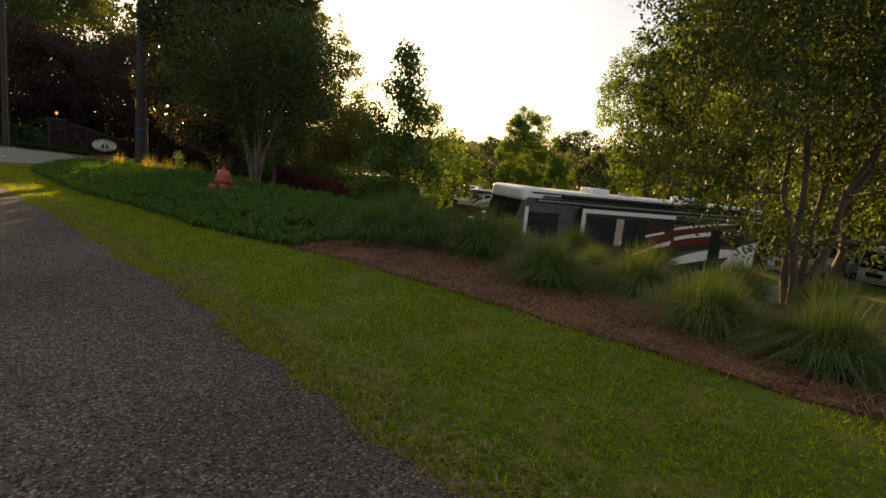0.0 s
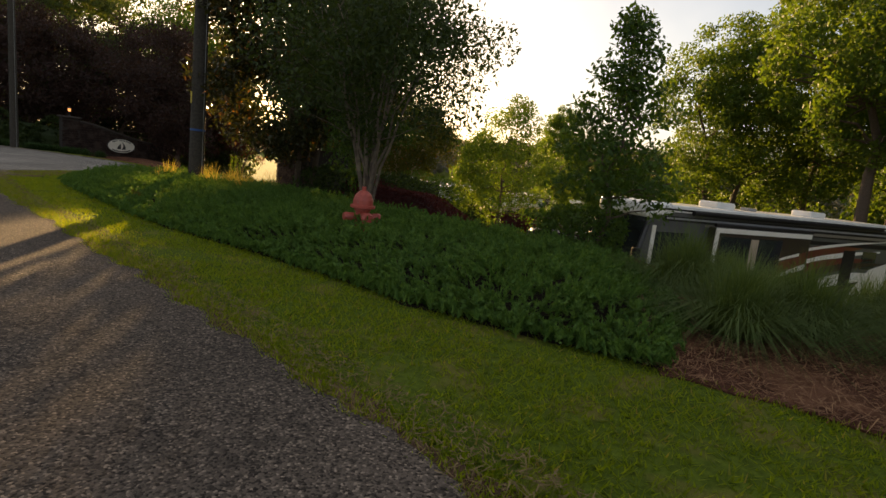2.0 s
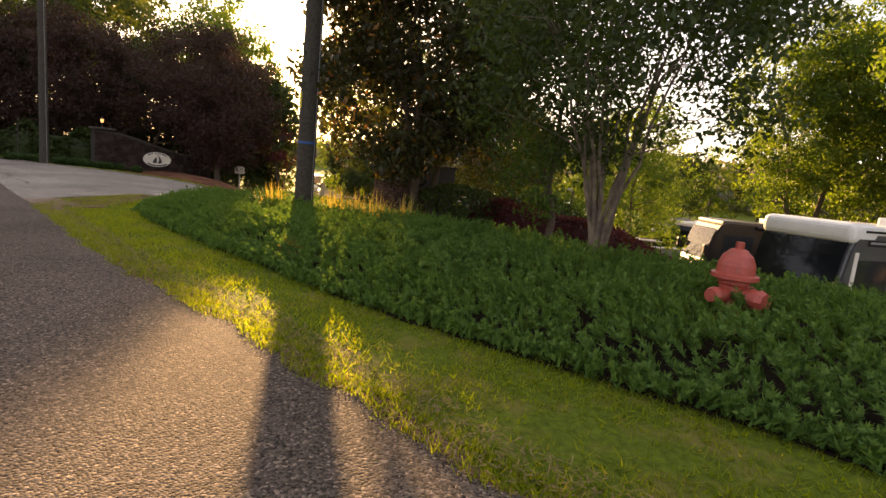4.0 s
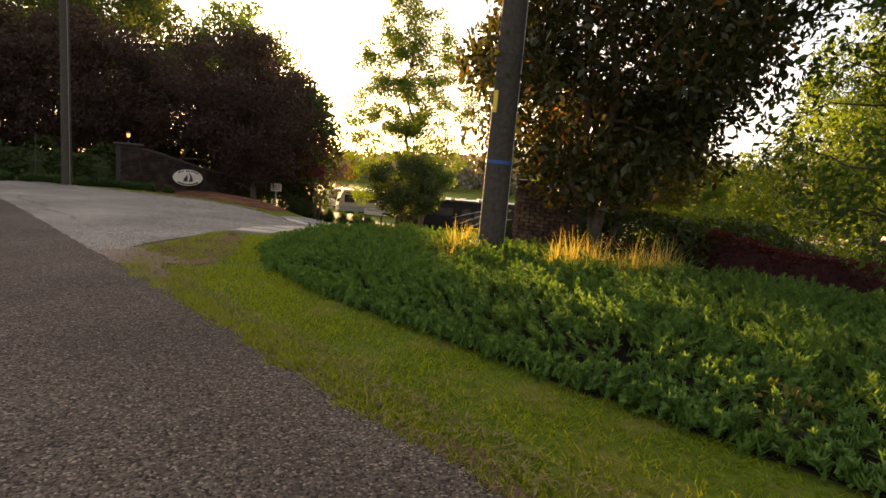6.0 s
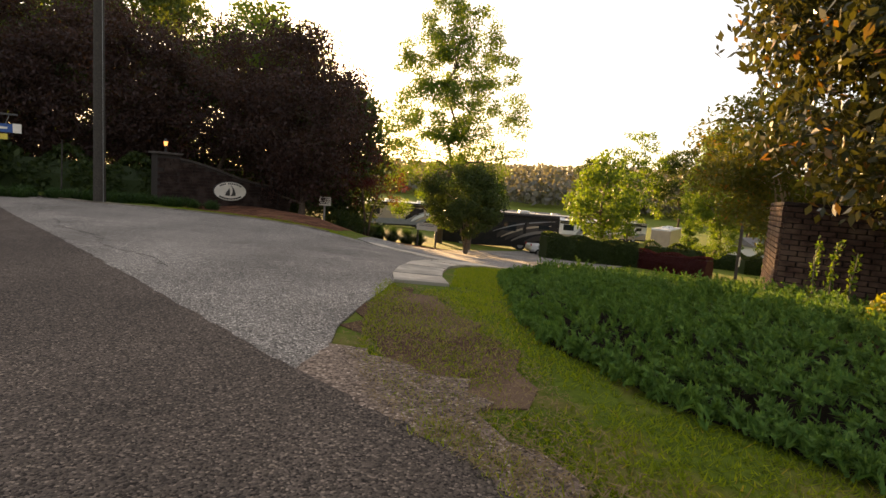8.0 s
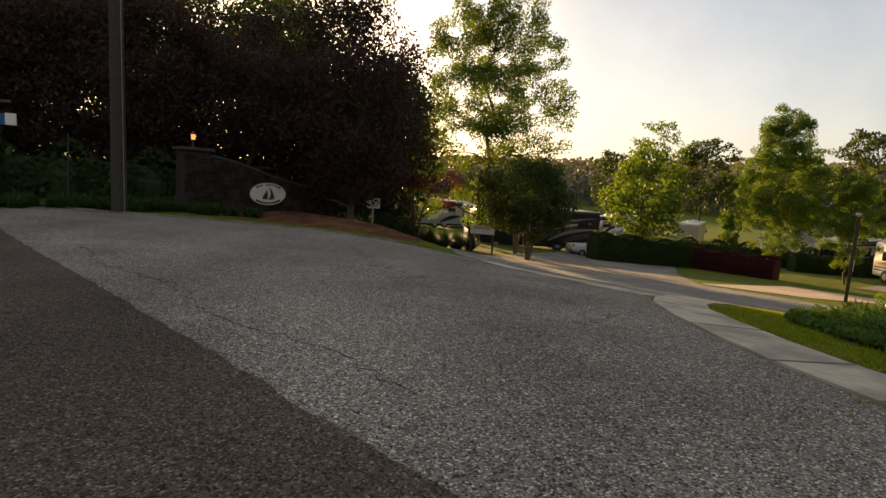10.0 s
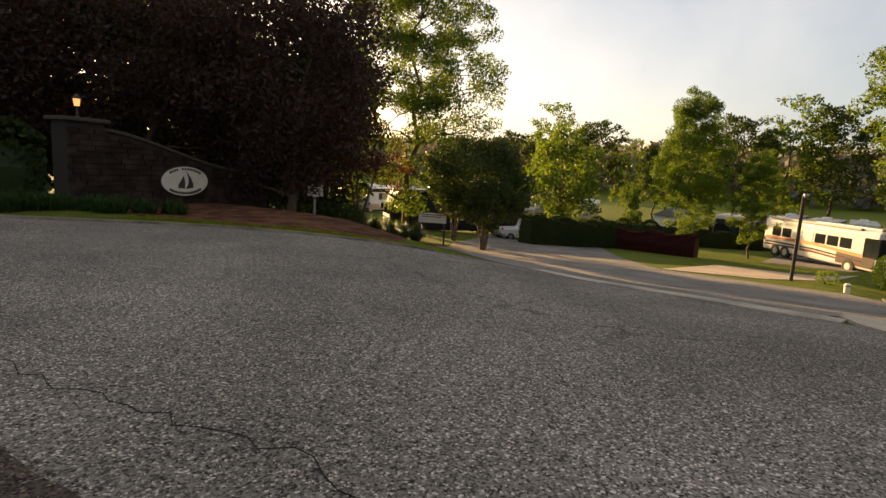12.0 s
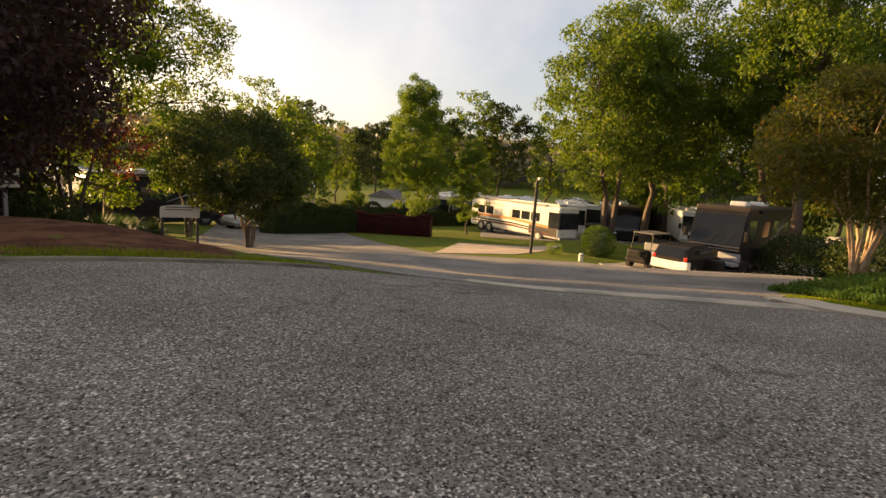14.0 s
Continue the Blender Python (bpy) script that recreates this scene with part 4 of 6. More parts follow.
    cuts = [(x1 - 2.2, x1 - 0.75, 1.7, 2.75), (x0 + 1.0, x0 + 2.0, 1.75, 2.5)]
    if slide:
        sl = part("slide_out", boxed(x1 - 8.2, x1 - 3.1, min(s * hw, s * (hw + 0.32)), max(s * hw, s * (hw + 0.32)), 1.05, 3.05, 0.03), COCOA, root)
        for tx in (x1 - 3.28,):
            part("trim", boxed(tx, tx + 0.18, min(s * (hw + 0.3), s * (hw + 0.34)), max(s * (hw + 0.3), s * (hw + 0.34)), 1.05, 3.05, 0.01), CREAM, sl, "cream edge of the slide-out")
        part("trim", boxed(x1 - 8.2, x1 - 3.28, min(s * (hw + 0.3), s * (hw + 0.338)), max(s * (hw + 0.3), s * (hw + 0.338)), 2.88, 3.05, 0.01), CREAM, sl, "cream edge of the slide-out")
        part("slide_awning", rodded((x1 - 8.25, s * (hw + 0.3), 3.14), (x1 - 3.05, s * (hw + 0.3), 3.14), 0.06), BLACK, sl)
        for wx0, wx1 in ((x1 - 4.9, x1 - 3.4), (x1 - 6.6, x1 - 5.35)):
            part("window", boxed(wx0, wx1, min(s * (hw + 0.3), s * (hw + 0.335)), max(s * (hw + 0.3), s * (hw + 0.335)), 1.5, 2.75, 0.01), GLASS, sl)
        part("curtain", boxed(x1 - 5.32, x1 - 4.93, min(s * (hw + 0.3), s * (hw + 0.333)), max(s * (hw + 0.3), s * (hw + 0.333)), 1.6, 2.72, 0.01), TAN, sl)
    else:
        cuts += [(x1 - 5.2, x1 - 3.6, 1.8, 2.65), (x1 - 7.4, x1 - 6.2, 1.8, 2.65)]
    for wx0, wx1, wz0, wz1 in cuts:
        part("window", boxed(wx0, wx1, min(s * (hw - 0.03), s * (hw + 0.012)), max(s * (hw - 0.03), s * (hw + 0.012)), wz0, wz1, 0.008), GLASS, root)
    yy = s * (hw + (0.33 if slide else 0.002))
    bands = [sweep(x1 - 5.6, x0 + 1.6, 1.3, 2.75, 0.75, 0.6, 0.5), sweep(x1 - 6.0, x0 + 0.8, 1.2, 2.5, 0.2, 0.26, 0.6), sweep(x1 - 6.4, x0 + 1.2, 1.0, 2.15, 0.45, 0.4, 0.6), sweep(x1 - 5.2, x0 + 0.4, 1.7, 2.95, 0.1, 0.14, 0.5), sweep(x1 - 7.0, x0 + 0.3, 0.9, 2.0, 0.25, 0.34, 0.6), sweep(x1 - 8.0, x0 + 0.2, 0.7, 1.5, 0.4, 0.6, 0.4)]
    for k, bd in enumerate(bands):
        y0 = s * (hw + 0.002)
        for lo_, hi_, at_y in ((x1 - 8.2, x1 - 3.1, s * (hw + 0.322) if slide else y0), (x0, x1 - 8.2, y0)):
            seg = [q for q in bd if lo_ - 0.01 <= q[0] <= hi_ + 0.01]
            if len(seg) > 1:
                part("painted_swirl", ribbon(seg, at_y + s * 0.002 * k, s), swirls[k % len(swirls)], root)
    if slide:
        part("rear_panel", ribbon([(x0 + 0.08, 0.55, 2.05), (x0 + 1.3, 0.55, 1.75), (x0 + 2.3, 0.55, 0.8)], s * (hw + 0.016), s), CREAM, root, "cream panel at the rear")
        part("rear_door", boxed(x0 + 2.5, x0 + 3.3, min(s * (hw - 0.02), s * (hw + 0.02)), max(s * (hw - 0.02), s * (hw + 0.02)), 1.0, 2.5, 0.02), BLACK, root, "dark side panel")
        part("pillar", boxed(x1 - 0.72, x1 - 0.56, min(s * (hw - 0.02), s * (hw + 0.02)), max(s * (hw - 0.02), s * (hw + 0.02)), 1.0, 2.95, 0.01), CREAM, root, "cream front pillar")
        part("side_line", ribbon([(x0 + 0.1, height - 0.58, height - 0.5), (x1 - 1.1, height - 0.56, height - 0.5)], s * (hw + 0.012), s), GREY, root, "pale grey line")
        part("side_line", ribbon([(x0 + 0.1, height - 0.78, height - 0.66), (x1 - 2.9, height - 0.74, height - 0.66)], s * (hw + 0.012), s), TAUPE, root, "pale grey line")
        for lo_, hi_ in ((2.62, 2.8), (2.9, 3.02)):
            part("side_stripe", ribbon([(x0 + 0.1, lo_, hi_), (x1 - 8.3, lo_ + 0.04, hi_)], s * (hw + 0.004), s), BLACK, root)
    part("roof_stripe", ribbon([(x0 + 0.1, height - 0.75, height - 0.4), (x1 - 1.0, height - 0.62, height - 0.46)], s * hw, s), BLACK, root)
    part("roof_line", ribbon([(x0 + 0.15, height - 0.27, height - 0.21), (x1 - 0.8, height - 0.27, height - 0.21)], s * (hw + 0.0135), s), BLACK, root)
    part("awning", rodded((x0 + 1.2, s * (hw + 0.09), height - 0.3), (x1 - 2.2, s * (hw + 0.09), height - 0.3), 0.085, None, 14), BLACK, root, "rolled awning along the roof edge")
    return root


def flat_front(x1, height, hw):
    bm = bmesh.new()
    p = [(x1 + 0.035, 1.5), (x1 - 0.25, height - 0.95), (x1 - 0.4, height - 0.5)]
    rows = [[bm.verts.new((x, y, z)) for y in np.linspace(-hw + 0.1, hw - 0.1, 7)] for x, z in p]
    for r, q in zip(rows, rows[1:]):
        for k in range(6):
            bm.faces.new((r[k], r[k + 1], q[k + 1], q[k]))
    bmesh.ops.solidify(bm, geom=bm.faces[:], thickness=0.03)
    bmesh.ops.recalc_face_normals(bm, faces=bm.faces)
    return bm


def heading(x, y):
    return math.degrees(math.atan2(y, x))


# painted motorhome below the grasses: its side runs from (10.3, 13.1) to (23.4, 18.9)
rv_turn = heading(-0.913, -0.41)
motorhome(pose(16.95 - 0.41 * 1.27, 16.05 + 0.913 * 1.27, -4.16, 0, 0, rv_turn), "white motorhome with maroon and black swirls, parked", 14.2, 3.75, SLATE, BLACK, (MAROON, CREAM, MAROON, CREAM, COCOA, CREAM), True, side=1)
# black motorhome facing the drive
motorhome(pose(18.3, 26.6, -4.64, 0, 0, heading(-1.0, -0.03)), "black and dark brown motorhome facing the drive", 11.2, 3.5, BLACK, BLACK, (BRONZE, GREY, BLACK, BRONZE, BLACK), False, side=1)
# dark motorhome past the bank
far_c = motorhome(pose(-3.0, 56.8, -5.6, 0, 0, 186), "black motorhome with pale swirls past the bank", 11.5, 3.6, BLACK, BLACK, (BRONZE, TAN, BRONZE, GREY, TAUPE), False, side=1)


def old_bus():
    cx, cy = (24.4 + 22.65) / 2 + 1.26, (53.1 + 41.6) / 2 - 0.2
    root = thing("coach", pose(cx, cy, -6.05, 0, 0, heading(-1.75, -11.5)), "vintage cream coach with orange and black stripes", "bus")
    L, hw, h = 11.6, 1.25, 3.2
    part("body", boxed(-L / 2, L / 2, -hw, hw, 0.45, h, 0.28, 4), CREAM, root)
    part("roof_rail", boxed(-L / 2 + 0.5, L / 2 - 0.8, -0.5, 0.5, h - 0.02, h + 0.16, 0.06), DULL_METAL, root)
    part("front_mask", boxed(L / 2 - 1.3, L / 2 + 0.03, -hw - 0.012, hw + 0.012, 1.3, 2.75, 0.1, 3), GLASS, root, "dark windshield and front windows")
    for k in range(7):
        x = -L / 2 + 1.1 + k * 1.2
        for y in (-1, 1):
            part("window", boxed(x, x + 1.02, y * hw - 0.03, y * hw + 0.03, 1.75, 2.5, 0.03), GLASS if k not in (2, 3) else CREAM, root)
    for y in (-1, 1):
        for k, (z, mat, w) in enumerate(((1.45, ORANGE, 0.22), (1.12, BLACK, 0.1), (0.9, MAROON, 0.12))):
            part("stripe", ribbon([(-L / 2 + 0.3, z, z + w), (0, z + 0.05, z + w + 0.1), (L / 2 - 1.2, z - 0.15, z + w - 0.15)], y * (hw + 0.003), y), mat, root)
        for x in (L / 2 - 2.3, -L / 2 + 2.9, -L / 2 + 1.75):
            wheel(root, x, y * (hw - 0.1), 0.5, 0.28, y)
        part("bumper_lamp", boxed(L / 2 - 0.02, L / 2 + 0.04, y * 0.9 - 0.12, y * 0.9 + 0.12, 0.8, 1.0, 0.03), LAMP_GLASS, root)
    part("dark_panel", boxed(L / 2 - 3.5, L / 2 - 0.2, -hw - 0.008, hw + 0.008, 0.62, 1.5, 0.05), COCOA, root, "dark brown lower front panel")
    part("roof_awning", boxed(-L / 2 + 0.8, L / 2 - 1.6, -hw - 0.05, -hw + 0.25, h - 0.06, h + 0.1, 0.04), GREY, root, "rolled grey roof awning")
    part("bumper", boxed(L / 2 - 0.05, L / 2 + 0.14, -hw + 0.05, hw - 0.05, 0.4, 0.62, 0.04), METAL, root)


old_bus()


def car(m, label, body, length=4.0, pickup=False, group="parked cars"):
    """A small car, front at +x."""
    root = thing("car", m, label, "car", group)
    L, hw = length / 2, 0.88
    bm = bmesh.new()
    if pickup:
        prof = [(-L, 0.35), (-L, 0.95), (-0.5, 0.98), (-0.35, 1.6), (0.75, 1.62), (1.35, 1.05), (L - 0.1, 0.95), (L, 0.4)]
    else:
        prof = [(-L, 0.35), (-L - 0.02, 0.95), (-L + 0.25, 1.45), (-L + 0.6, 1.53), (0.2, 1.52), (1.0, 1.02), (L - 0.15, 0.86), (L, 0.4)]
    a = [bm.verts.new((x, -hw * (0.86 if z > 1.2 else 1), z)) for x, z in prof]
    b = [bm.verts.new((x, hw * (0.86 if z > 1.2 else 1), z)) for x, z in prof]
    bm.faces.new(a)
    bm.faces.new(b[::-1])
    for k in range(len(prof)):
        bm.faces.new((a[k], b[k], b[(k + 1) % len(prof)], a[(k + 1) % len(prof)]))
    bmesh.ops.recalc_face_normals(bm, faces=bm.faces)
    bmesh.ops.bevel(bm, geom=bm.edges[:], offset=0.07, segments=3, affect="EDGES")
    part("body", bm, body, root)
    if not pickup:
        part("rear_window", flat_back(-L, hw), GLASS, root)
        part("tailgate", boxed(-L - 0.035, -L + 0.03, -0.55, 0.55, 0.72, 0.94, 0.02), BLACK, root)
    for y in (-1, 1):
        part("side_window", boxed(-L + 0.55 if not pickup else -0.3, 0.35 if not pickup else 0.8, y * hw * 0.9 - 0.04, y * hw * 0.9 + 0.04, 1.02, 1.4, 0.03), GLASS, root)
        part("tail_lamp", boxed(-L - 0.03, -L + 0.05, y * 0.74 - 0.08, y * 0.74 + 0.08, 0.86, 1.04, 0.03), TAIL_RED, root)
        part("headlight", boxed(L - 0.1, L + 0.02, y * 0.66 - 0.14, y * 0.66 + 0.14, 0.66, 0.8, 0.03), LAMP_GLASS, root)
        for x in (-L + 0.7, L - 0.75):
            wheel(root, x, y * (hw - 0.08), 0.31, 0.2, y)
    part("rear_bumper", boxed(-L - 0.05, -L + 0.3, -hw - 0.01, hw + 0.01, 0.4 if not pickup else 0.36, 0.6 if pickup else 0.84, 0.09, 3), WHITE if not pickup else METAL, root)
    return root


def flat_back(x0, hw):
    bm = bmesh.new()
    rows = [[bm.verts.new((x, y * hw * w, z)) for y in (-1, -0.4, 0.4, 1)] for x, z, w in ((x0 - 0.035, 0.98, 0.8), (x0 + 0.19, 1.42, 0.7))]
    for k in range(3):
        bm.faces.new((rows[0][k], rows[1][k], rows[1][k + 1], rows[0][k + 1]))
    bmesh.ops.solidify(bm, geom=bm.faces[:], thickness=0.02)
    return bm


def golf_cart(m, label, body, roofed=True):
    root = thing("golf_cart", m, label, "golf cart", "parked carts")
    part("chassis", boxed(-1.2, 1.2, -0.58, 0.58, 0.28, 0.5, 0.06), BLACK, root)
    part("cowl", boxed(0.75, 1.22, -0.56, 0.56, 0.45, 0.95, 0.12, 3), body, root)
    part("rear_body", boxed(-1.22, -0.45, -0.58, 0.58, 0.45, 0.85, 0.1, 3), body, root)
    part("seat", boxed(-0.45, 0.15, -0.54, 0.54, 0.62, 0.8, 0.05), GREY, root)
    part("backrest", boxed(-0.5, -0.4, -0.54, 0.54, 0.82, 1.2, 0.04), GREY, root)
    if roofed:
        part("roof", boxed(-1.0, 0.8, -0.56, 0.56, 1.74, 1.8, 0.03, 3), TAUPE, root)
    for x, z in ((-1.05, 0.8), (0.85, 0.9)) if roofed else ():
        for y in (-0.52, 0.52):
            part("roof_post", rodded((x, y, z), (x * 0.86, y, 1.76), 0.02), BLACK, root)
    for x in (-0.8, 0.85):
        for y in (-1, 1):
            wheel(root, x, y * 0.5, 0.24, 0.2, y)


LOT_Z = -4.635
car(pose(10.75, 26.9, LOT_Z, 0, 0, heading(0.92, -0.1)), "small black hatchback with white bumper and sills, parked", BLACK, 3.7)
golf_cart(pose(10.9, 28.9, LOT_Z, 0, 0, heading(-0.9, 0.1)), "black golf cart with a pale roof beside the hatchback", BLACK)
golf_cart(pose(11.6, 25.6, LOT_Z, 0, 0, heading(-0.9, 0.2)), "dark roofless cart parked before the motorhome", BLACK, False)
car(pose(2.2, 53.4, gz(2.2, 53.4) + 0.02, 0, 0, 10), "white pickup truck parked behind the hedge", WHITE, 5.2, True)
car(pose(6.4, 52.6, gz(6.4, 52.6) + 0.02, 0, 0, -14), "white pickup truck parked behind the hedge", WHITE, 5.0, True)
car(pose(55.4, 60.4, gz(55.4, 60.4) + 0.02, 0, 0, 30), "white pickup truck standing on the far drive", WHITE, 5.2, True)
car(pose(39.0, 24.5, gz(39.0, 24.5) + 0.02, 0, 0, 70), "grey pickup truck past the painted motorhome", GREY, 5.2, True)


# ---- post, marker and small fixtures on the lot ----
def lot_post():
    x, y = 7.93, 34.1
    z = gz(x, y)
    root = thing("lamp_post", pose(x, y, z - 0.1, 0, 0, 52), "brown wooden post with a small lamp and notice", "post")
    part("post", boxed(-0.07, 0.07, -0.07, 0.07, 0, 4.1, 0.012), POLE_WOOD, root)
    part("lamp_arm", rodded((0, 0, 4.0), (-0.38, 0, 4.12), 0.025), DULL_METAL, root)
    part("lamp_head", boxed(-0.62, -0.3, -0.1, 0.1, 4.08, 4.2, 0.03), DULL_METAL, root)
    n = part("notice", boxed(-0.16, 0.16, -0.095, -0.075, 1.55, 2.05, 0.004), SIGN_WHITE, root, "small white notice")
    for k in range(3):
        part("text_bar", boxed(-0.11, 0.1, -0.1, -0.095, 1.68 + 0.1 * k, 1.72 + 0.1 * k), SIGN_DARK, n)


lot_post()
mk = thing("marker_post", pose(6.75, 30.4, gz(6.75, 30.4) - 0.03), "short white utility marker by the kerb", "marker")
part("stub", turned([(0.11, 0), (0.11, 0.36), (0.08, 0.42)], 16), SIGN_WHITE, mk)
part("cover", turned([(0.125, 0.3), (0.125, 0.36)], 16), DULL_METAL, mk)
st = thing("stake", pose(-22.2, 26.3, gz(-22.2, 26.3) - 0.1, 2, 3, 0), "thin weathered stake standing beside the pole", "stake")
part("shaft", rodded((0, 0, 0), (0, 0, 2.3), 0.03, 0.022, 8), POLE_WOOD, st)
pr = thing("wood_bollard", pose(20.75, 11.8, gz(20.75, 11.8) - 0.05), "squat weathered wooden bollard at the drive", "bollard")
part("shaft", boxed(-0.13, 0.13, -0.13, 0.13, 0, 1.05, 0.02), POLE_WOOD, pr)
part("cap", turned([(0.2, 1.05), (0.2, 1.1), (0.03, 1.25)], 4), POLE_WOOD, pr)
ub = thing("utility_box", pose(14.2, 33.4, gz(14.2, 33.4) - 0.03, 0, 0, 20), "grey utility box beside the tan pad", "utility box")
part("cabinet", boxed(-0.9, 0.9, -0.35, 0.35, 0, 1.0, 0.03), DULL_METAL, ub)
part("lid", boxed(-0.93, 0.93, -0.38, 0.38, 1.0, 1.05, 0.02), GREY, ub)


def hanging_sign():
    """Two boards on chains below an arm, seen past the far pole."""
    x, y = -24.5, 24.2
    root = thing("hanging_sign", pose(x, y, gz(x, y) - 0.1, 0, 0, 27), "blue and yellow boards hanging from a dark post", "sign")
    part("post", boxed(-0.06, 0.06, -0.06, 0.06, 0, 3.2, 0.01), SIGN_DARK, root)
    part("arm", boxed(0.06, 1.9, -0.03, 0.03, 2.95, 3.02, 0.008), SIGN_DARK, root)
    top = part("upper_board", boxed(0.15, 1.75, -0.02, 0.02, 2.35, 2.65, 0.006), BLUE_PAINT, root, "blue upper board")
    part("end_panel", boxed(1.751, 2.0, -0.022, 0.022, 2.35, 2.67, 0.006), SIGN_WHITE, top, "white end panel")
    part("text_bar", boxed(0.35, 1.6, -0.026, -0.02, 2.47, 2.54), SIGN_WHITE, top)
    low = part("lower_board", boxed(0.2, 1.6, -0.02, 0.02, 2.1, 2.3, 0.006), YELLOW_PAINT, root, "yellow lower board")
    part("text_bar", boxed(0.4, 1.4, -0.026, -0.02, 2.17, 2.22), SIGN_DARK, low)
    for cx in (0.35, 1.55):
        part("chain", rodded((cx, 0, 2.65), (cx + 0.1, 0, 2.95), 0.008, None, 6), DULL_METAL, root)
        part("chain", rodded((cx, 0, 2.3), (cx, 0, 2.35), 0.008, None, 6), DULL_METAL, root)


hanging_sign()


def leafy_shoots(x, y):
    """Three upright young shoots set with small leaves."""
    r = np.random.default_rng(140)
    root = thing("leafy_shoots", pose(x, y, gz(x, y)), "three upright green shoots rising from the junipers", "plant")
    for dx, dy, h in ((0.0, 0.0, 1.0), (0.16, -0.08, 1.02), (0.34, -0.16, 0.92)):
        vs, fs = [], []
        tube(vs, fs, bend((dx, dy, 0), (dx + 0.05, dy - 0.02, h), 0.0, r, 5, 0.03), [0.012, 0.011, 0.01, 0.008, 0.006, 0.004], 5)
        stem = part("stem", mesh_of("stem", vs, fs, BARK_PALE, True), parent=root)
        t = r.uniform(0.1, 1.0, 160)
        pts = np.c_[dx + 0.05 * t, dy - 0.02 * t, h * t] + r.normal(0, 0.025, (160, 3))
        part("leaves", raw_mesh("leaves", leaves(pts, 0.06, r, 0.5, 0.6), 4, LEAF_BRIGHT), parent=stem)


leafy_shoots(-2.65, 12.73)
bush("shrub", -2.85, 11.3, 0.52, 0.18, YELLOW_LEAF, "small golden-leaved shrub behind the utility pole", 141, 500, 0.07)
bush("shrub", -1.3, 5.55, 0.34, 0.16, LEAF_RUST, "withered rust-brown sprig at the bed's rim", 142, 160, 0.05)

# ---- cabins and further motorhomes on the far lot ----
def cabin(x, y, turn, label, wall=WHITE, w=5.0, d=3.6):
    root = thing("cabin", pose(x, y, gz(x, y) - 0.1, 0, 0, turn), label, "cabin", "cabins")
    part("walls", boxed(-w / 2, w / 2, -d / 2, d / 2, 0, 2.5), wall, root)
    bm = bmesh.new()
    e = 0.35
    a = [bm.verts.new(v) for v in ((-w / 2 - e, -d / 2 - e, 2.45), (-w / 2 - e, d / 2 + e, 2.45), (-w / 2 - e, 0, 3.5))]
    b = [bm.verts.new((-v.co.x, v.co.y, v.co.z)) for v in a]
    bm.faces.new(a)
    bm.faces.new(b[::-1])
    for k in range(3):
        bm.faces.new((a[k], b[k], b[(k + 1) % 3], a[(k + 1) % 3]))
    bmesh.ops.recalc_face_normals(bm, faces=bm.faces)
    part("roof", bm, ROOF_GREY, root)
    part("door", boxed(-0.45, 0.45, -d / 2 - 0.03, -d / 2 + 0.02, 0.05, 2.1, 0.01), SCREEN_BROWN, root)
    for x_ in (-w * 0.32, w * 0.32):
        win = part("window", boxed(x_ - 0.5, x_ + 0.5, -d / 2 - 0.04, -d / 2 + 0.02, 1.0, 1.95, 0.01), WHITE, root)
        part("pane", boxed(x_ - 0.43, x_ + 0.43, -d / 2 - 0.05, -d / 2 - 0.041, 1.07, 1.88), GLASS, win)
    return root


far_a = motorhome(pose(2.0, 78.0, gz(2.0, 78.0), 0, 0, 200), "white and tan motorhome in a far row", 10.5, 3.4, WHITE, TAN, (GREY, TAN, BLACK, GREY, WHITE), False, side=1)
far_b = motorhome(pose(34.0, 56.0, gz(34.0, 56.0), 0, 0, 215), "tan motorhome parked beyond the coach", 11.0, 3.5, TAN, GREY, (BLACK, GREY, WHITE, BLACK, TAN), False, side=1)
rng = np.random.default_rng(5)
for x, y, r, src in ((10, 84, 190, far_a), (-6, 84, 210, far_a), (-14, 76, 200, far_b), (20, 96, 195, far_a), (8, 100, 190, far_b), (-4, 102, 200, far_a), (-20, 90, 205, far_a), (40, 50, 225, far_a), (30, 62, 215, far_b), (44, 60, 220, far_a), (47, 37, 205, far_a), (40, 66, 215, far_b), (33, 47, 215, far_a), (24, 84, 60, far_b), (36.5, 43.0, 212, far_c), (41.5, 46.0, 215, far_b), (39.5, 37.5, 210, far_a), (46.5, 42.5, 212, far_c), (51.0, 48.0, 215, far_a), (57.0, 52.5, 215, far_c), (53.5, 40.0, 208, far_b), (48.5, 55.0, 218, far_c)):
    copy_thing(src, pose(x, y, gz(x, y), 0, 0, r))
cab = cabin(-2, 92, 10, "small white cabin with a grey gabled roof")
for x, y, r in ((5, 93, 8), (12, 92, 12), (-10, 95, 5), (18, 104, 15), (2, 110, 0), (11, 112, 9), (26, 108, 20), (44, 70, 30), (31, 74, 30)):
    copy_thing(cab, pose(x, y, gz(x, y) - 0.1, 0, 0, r))

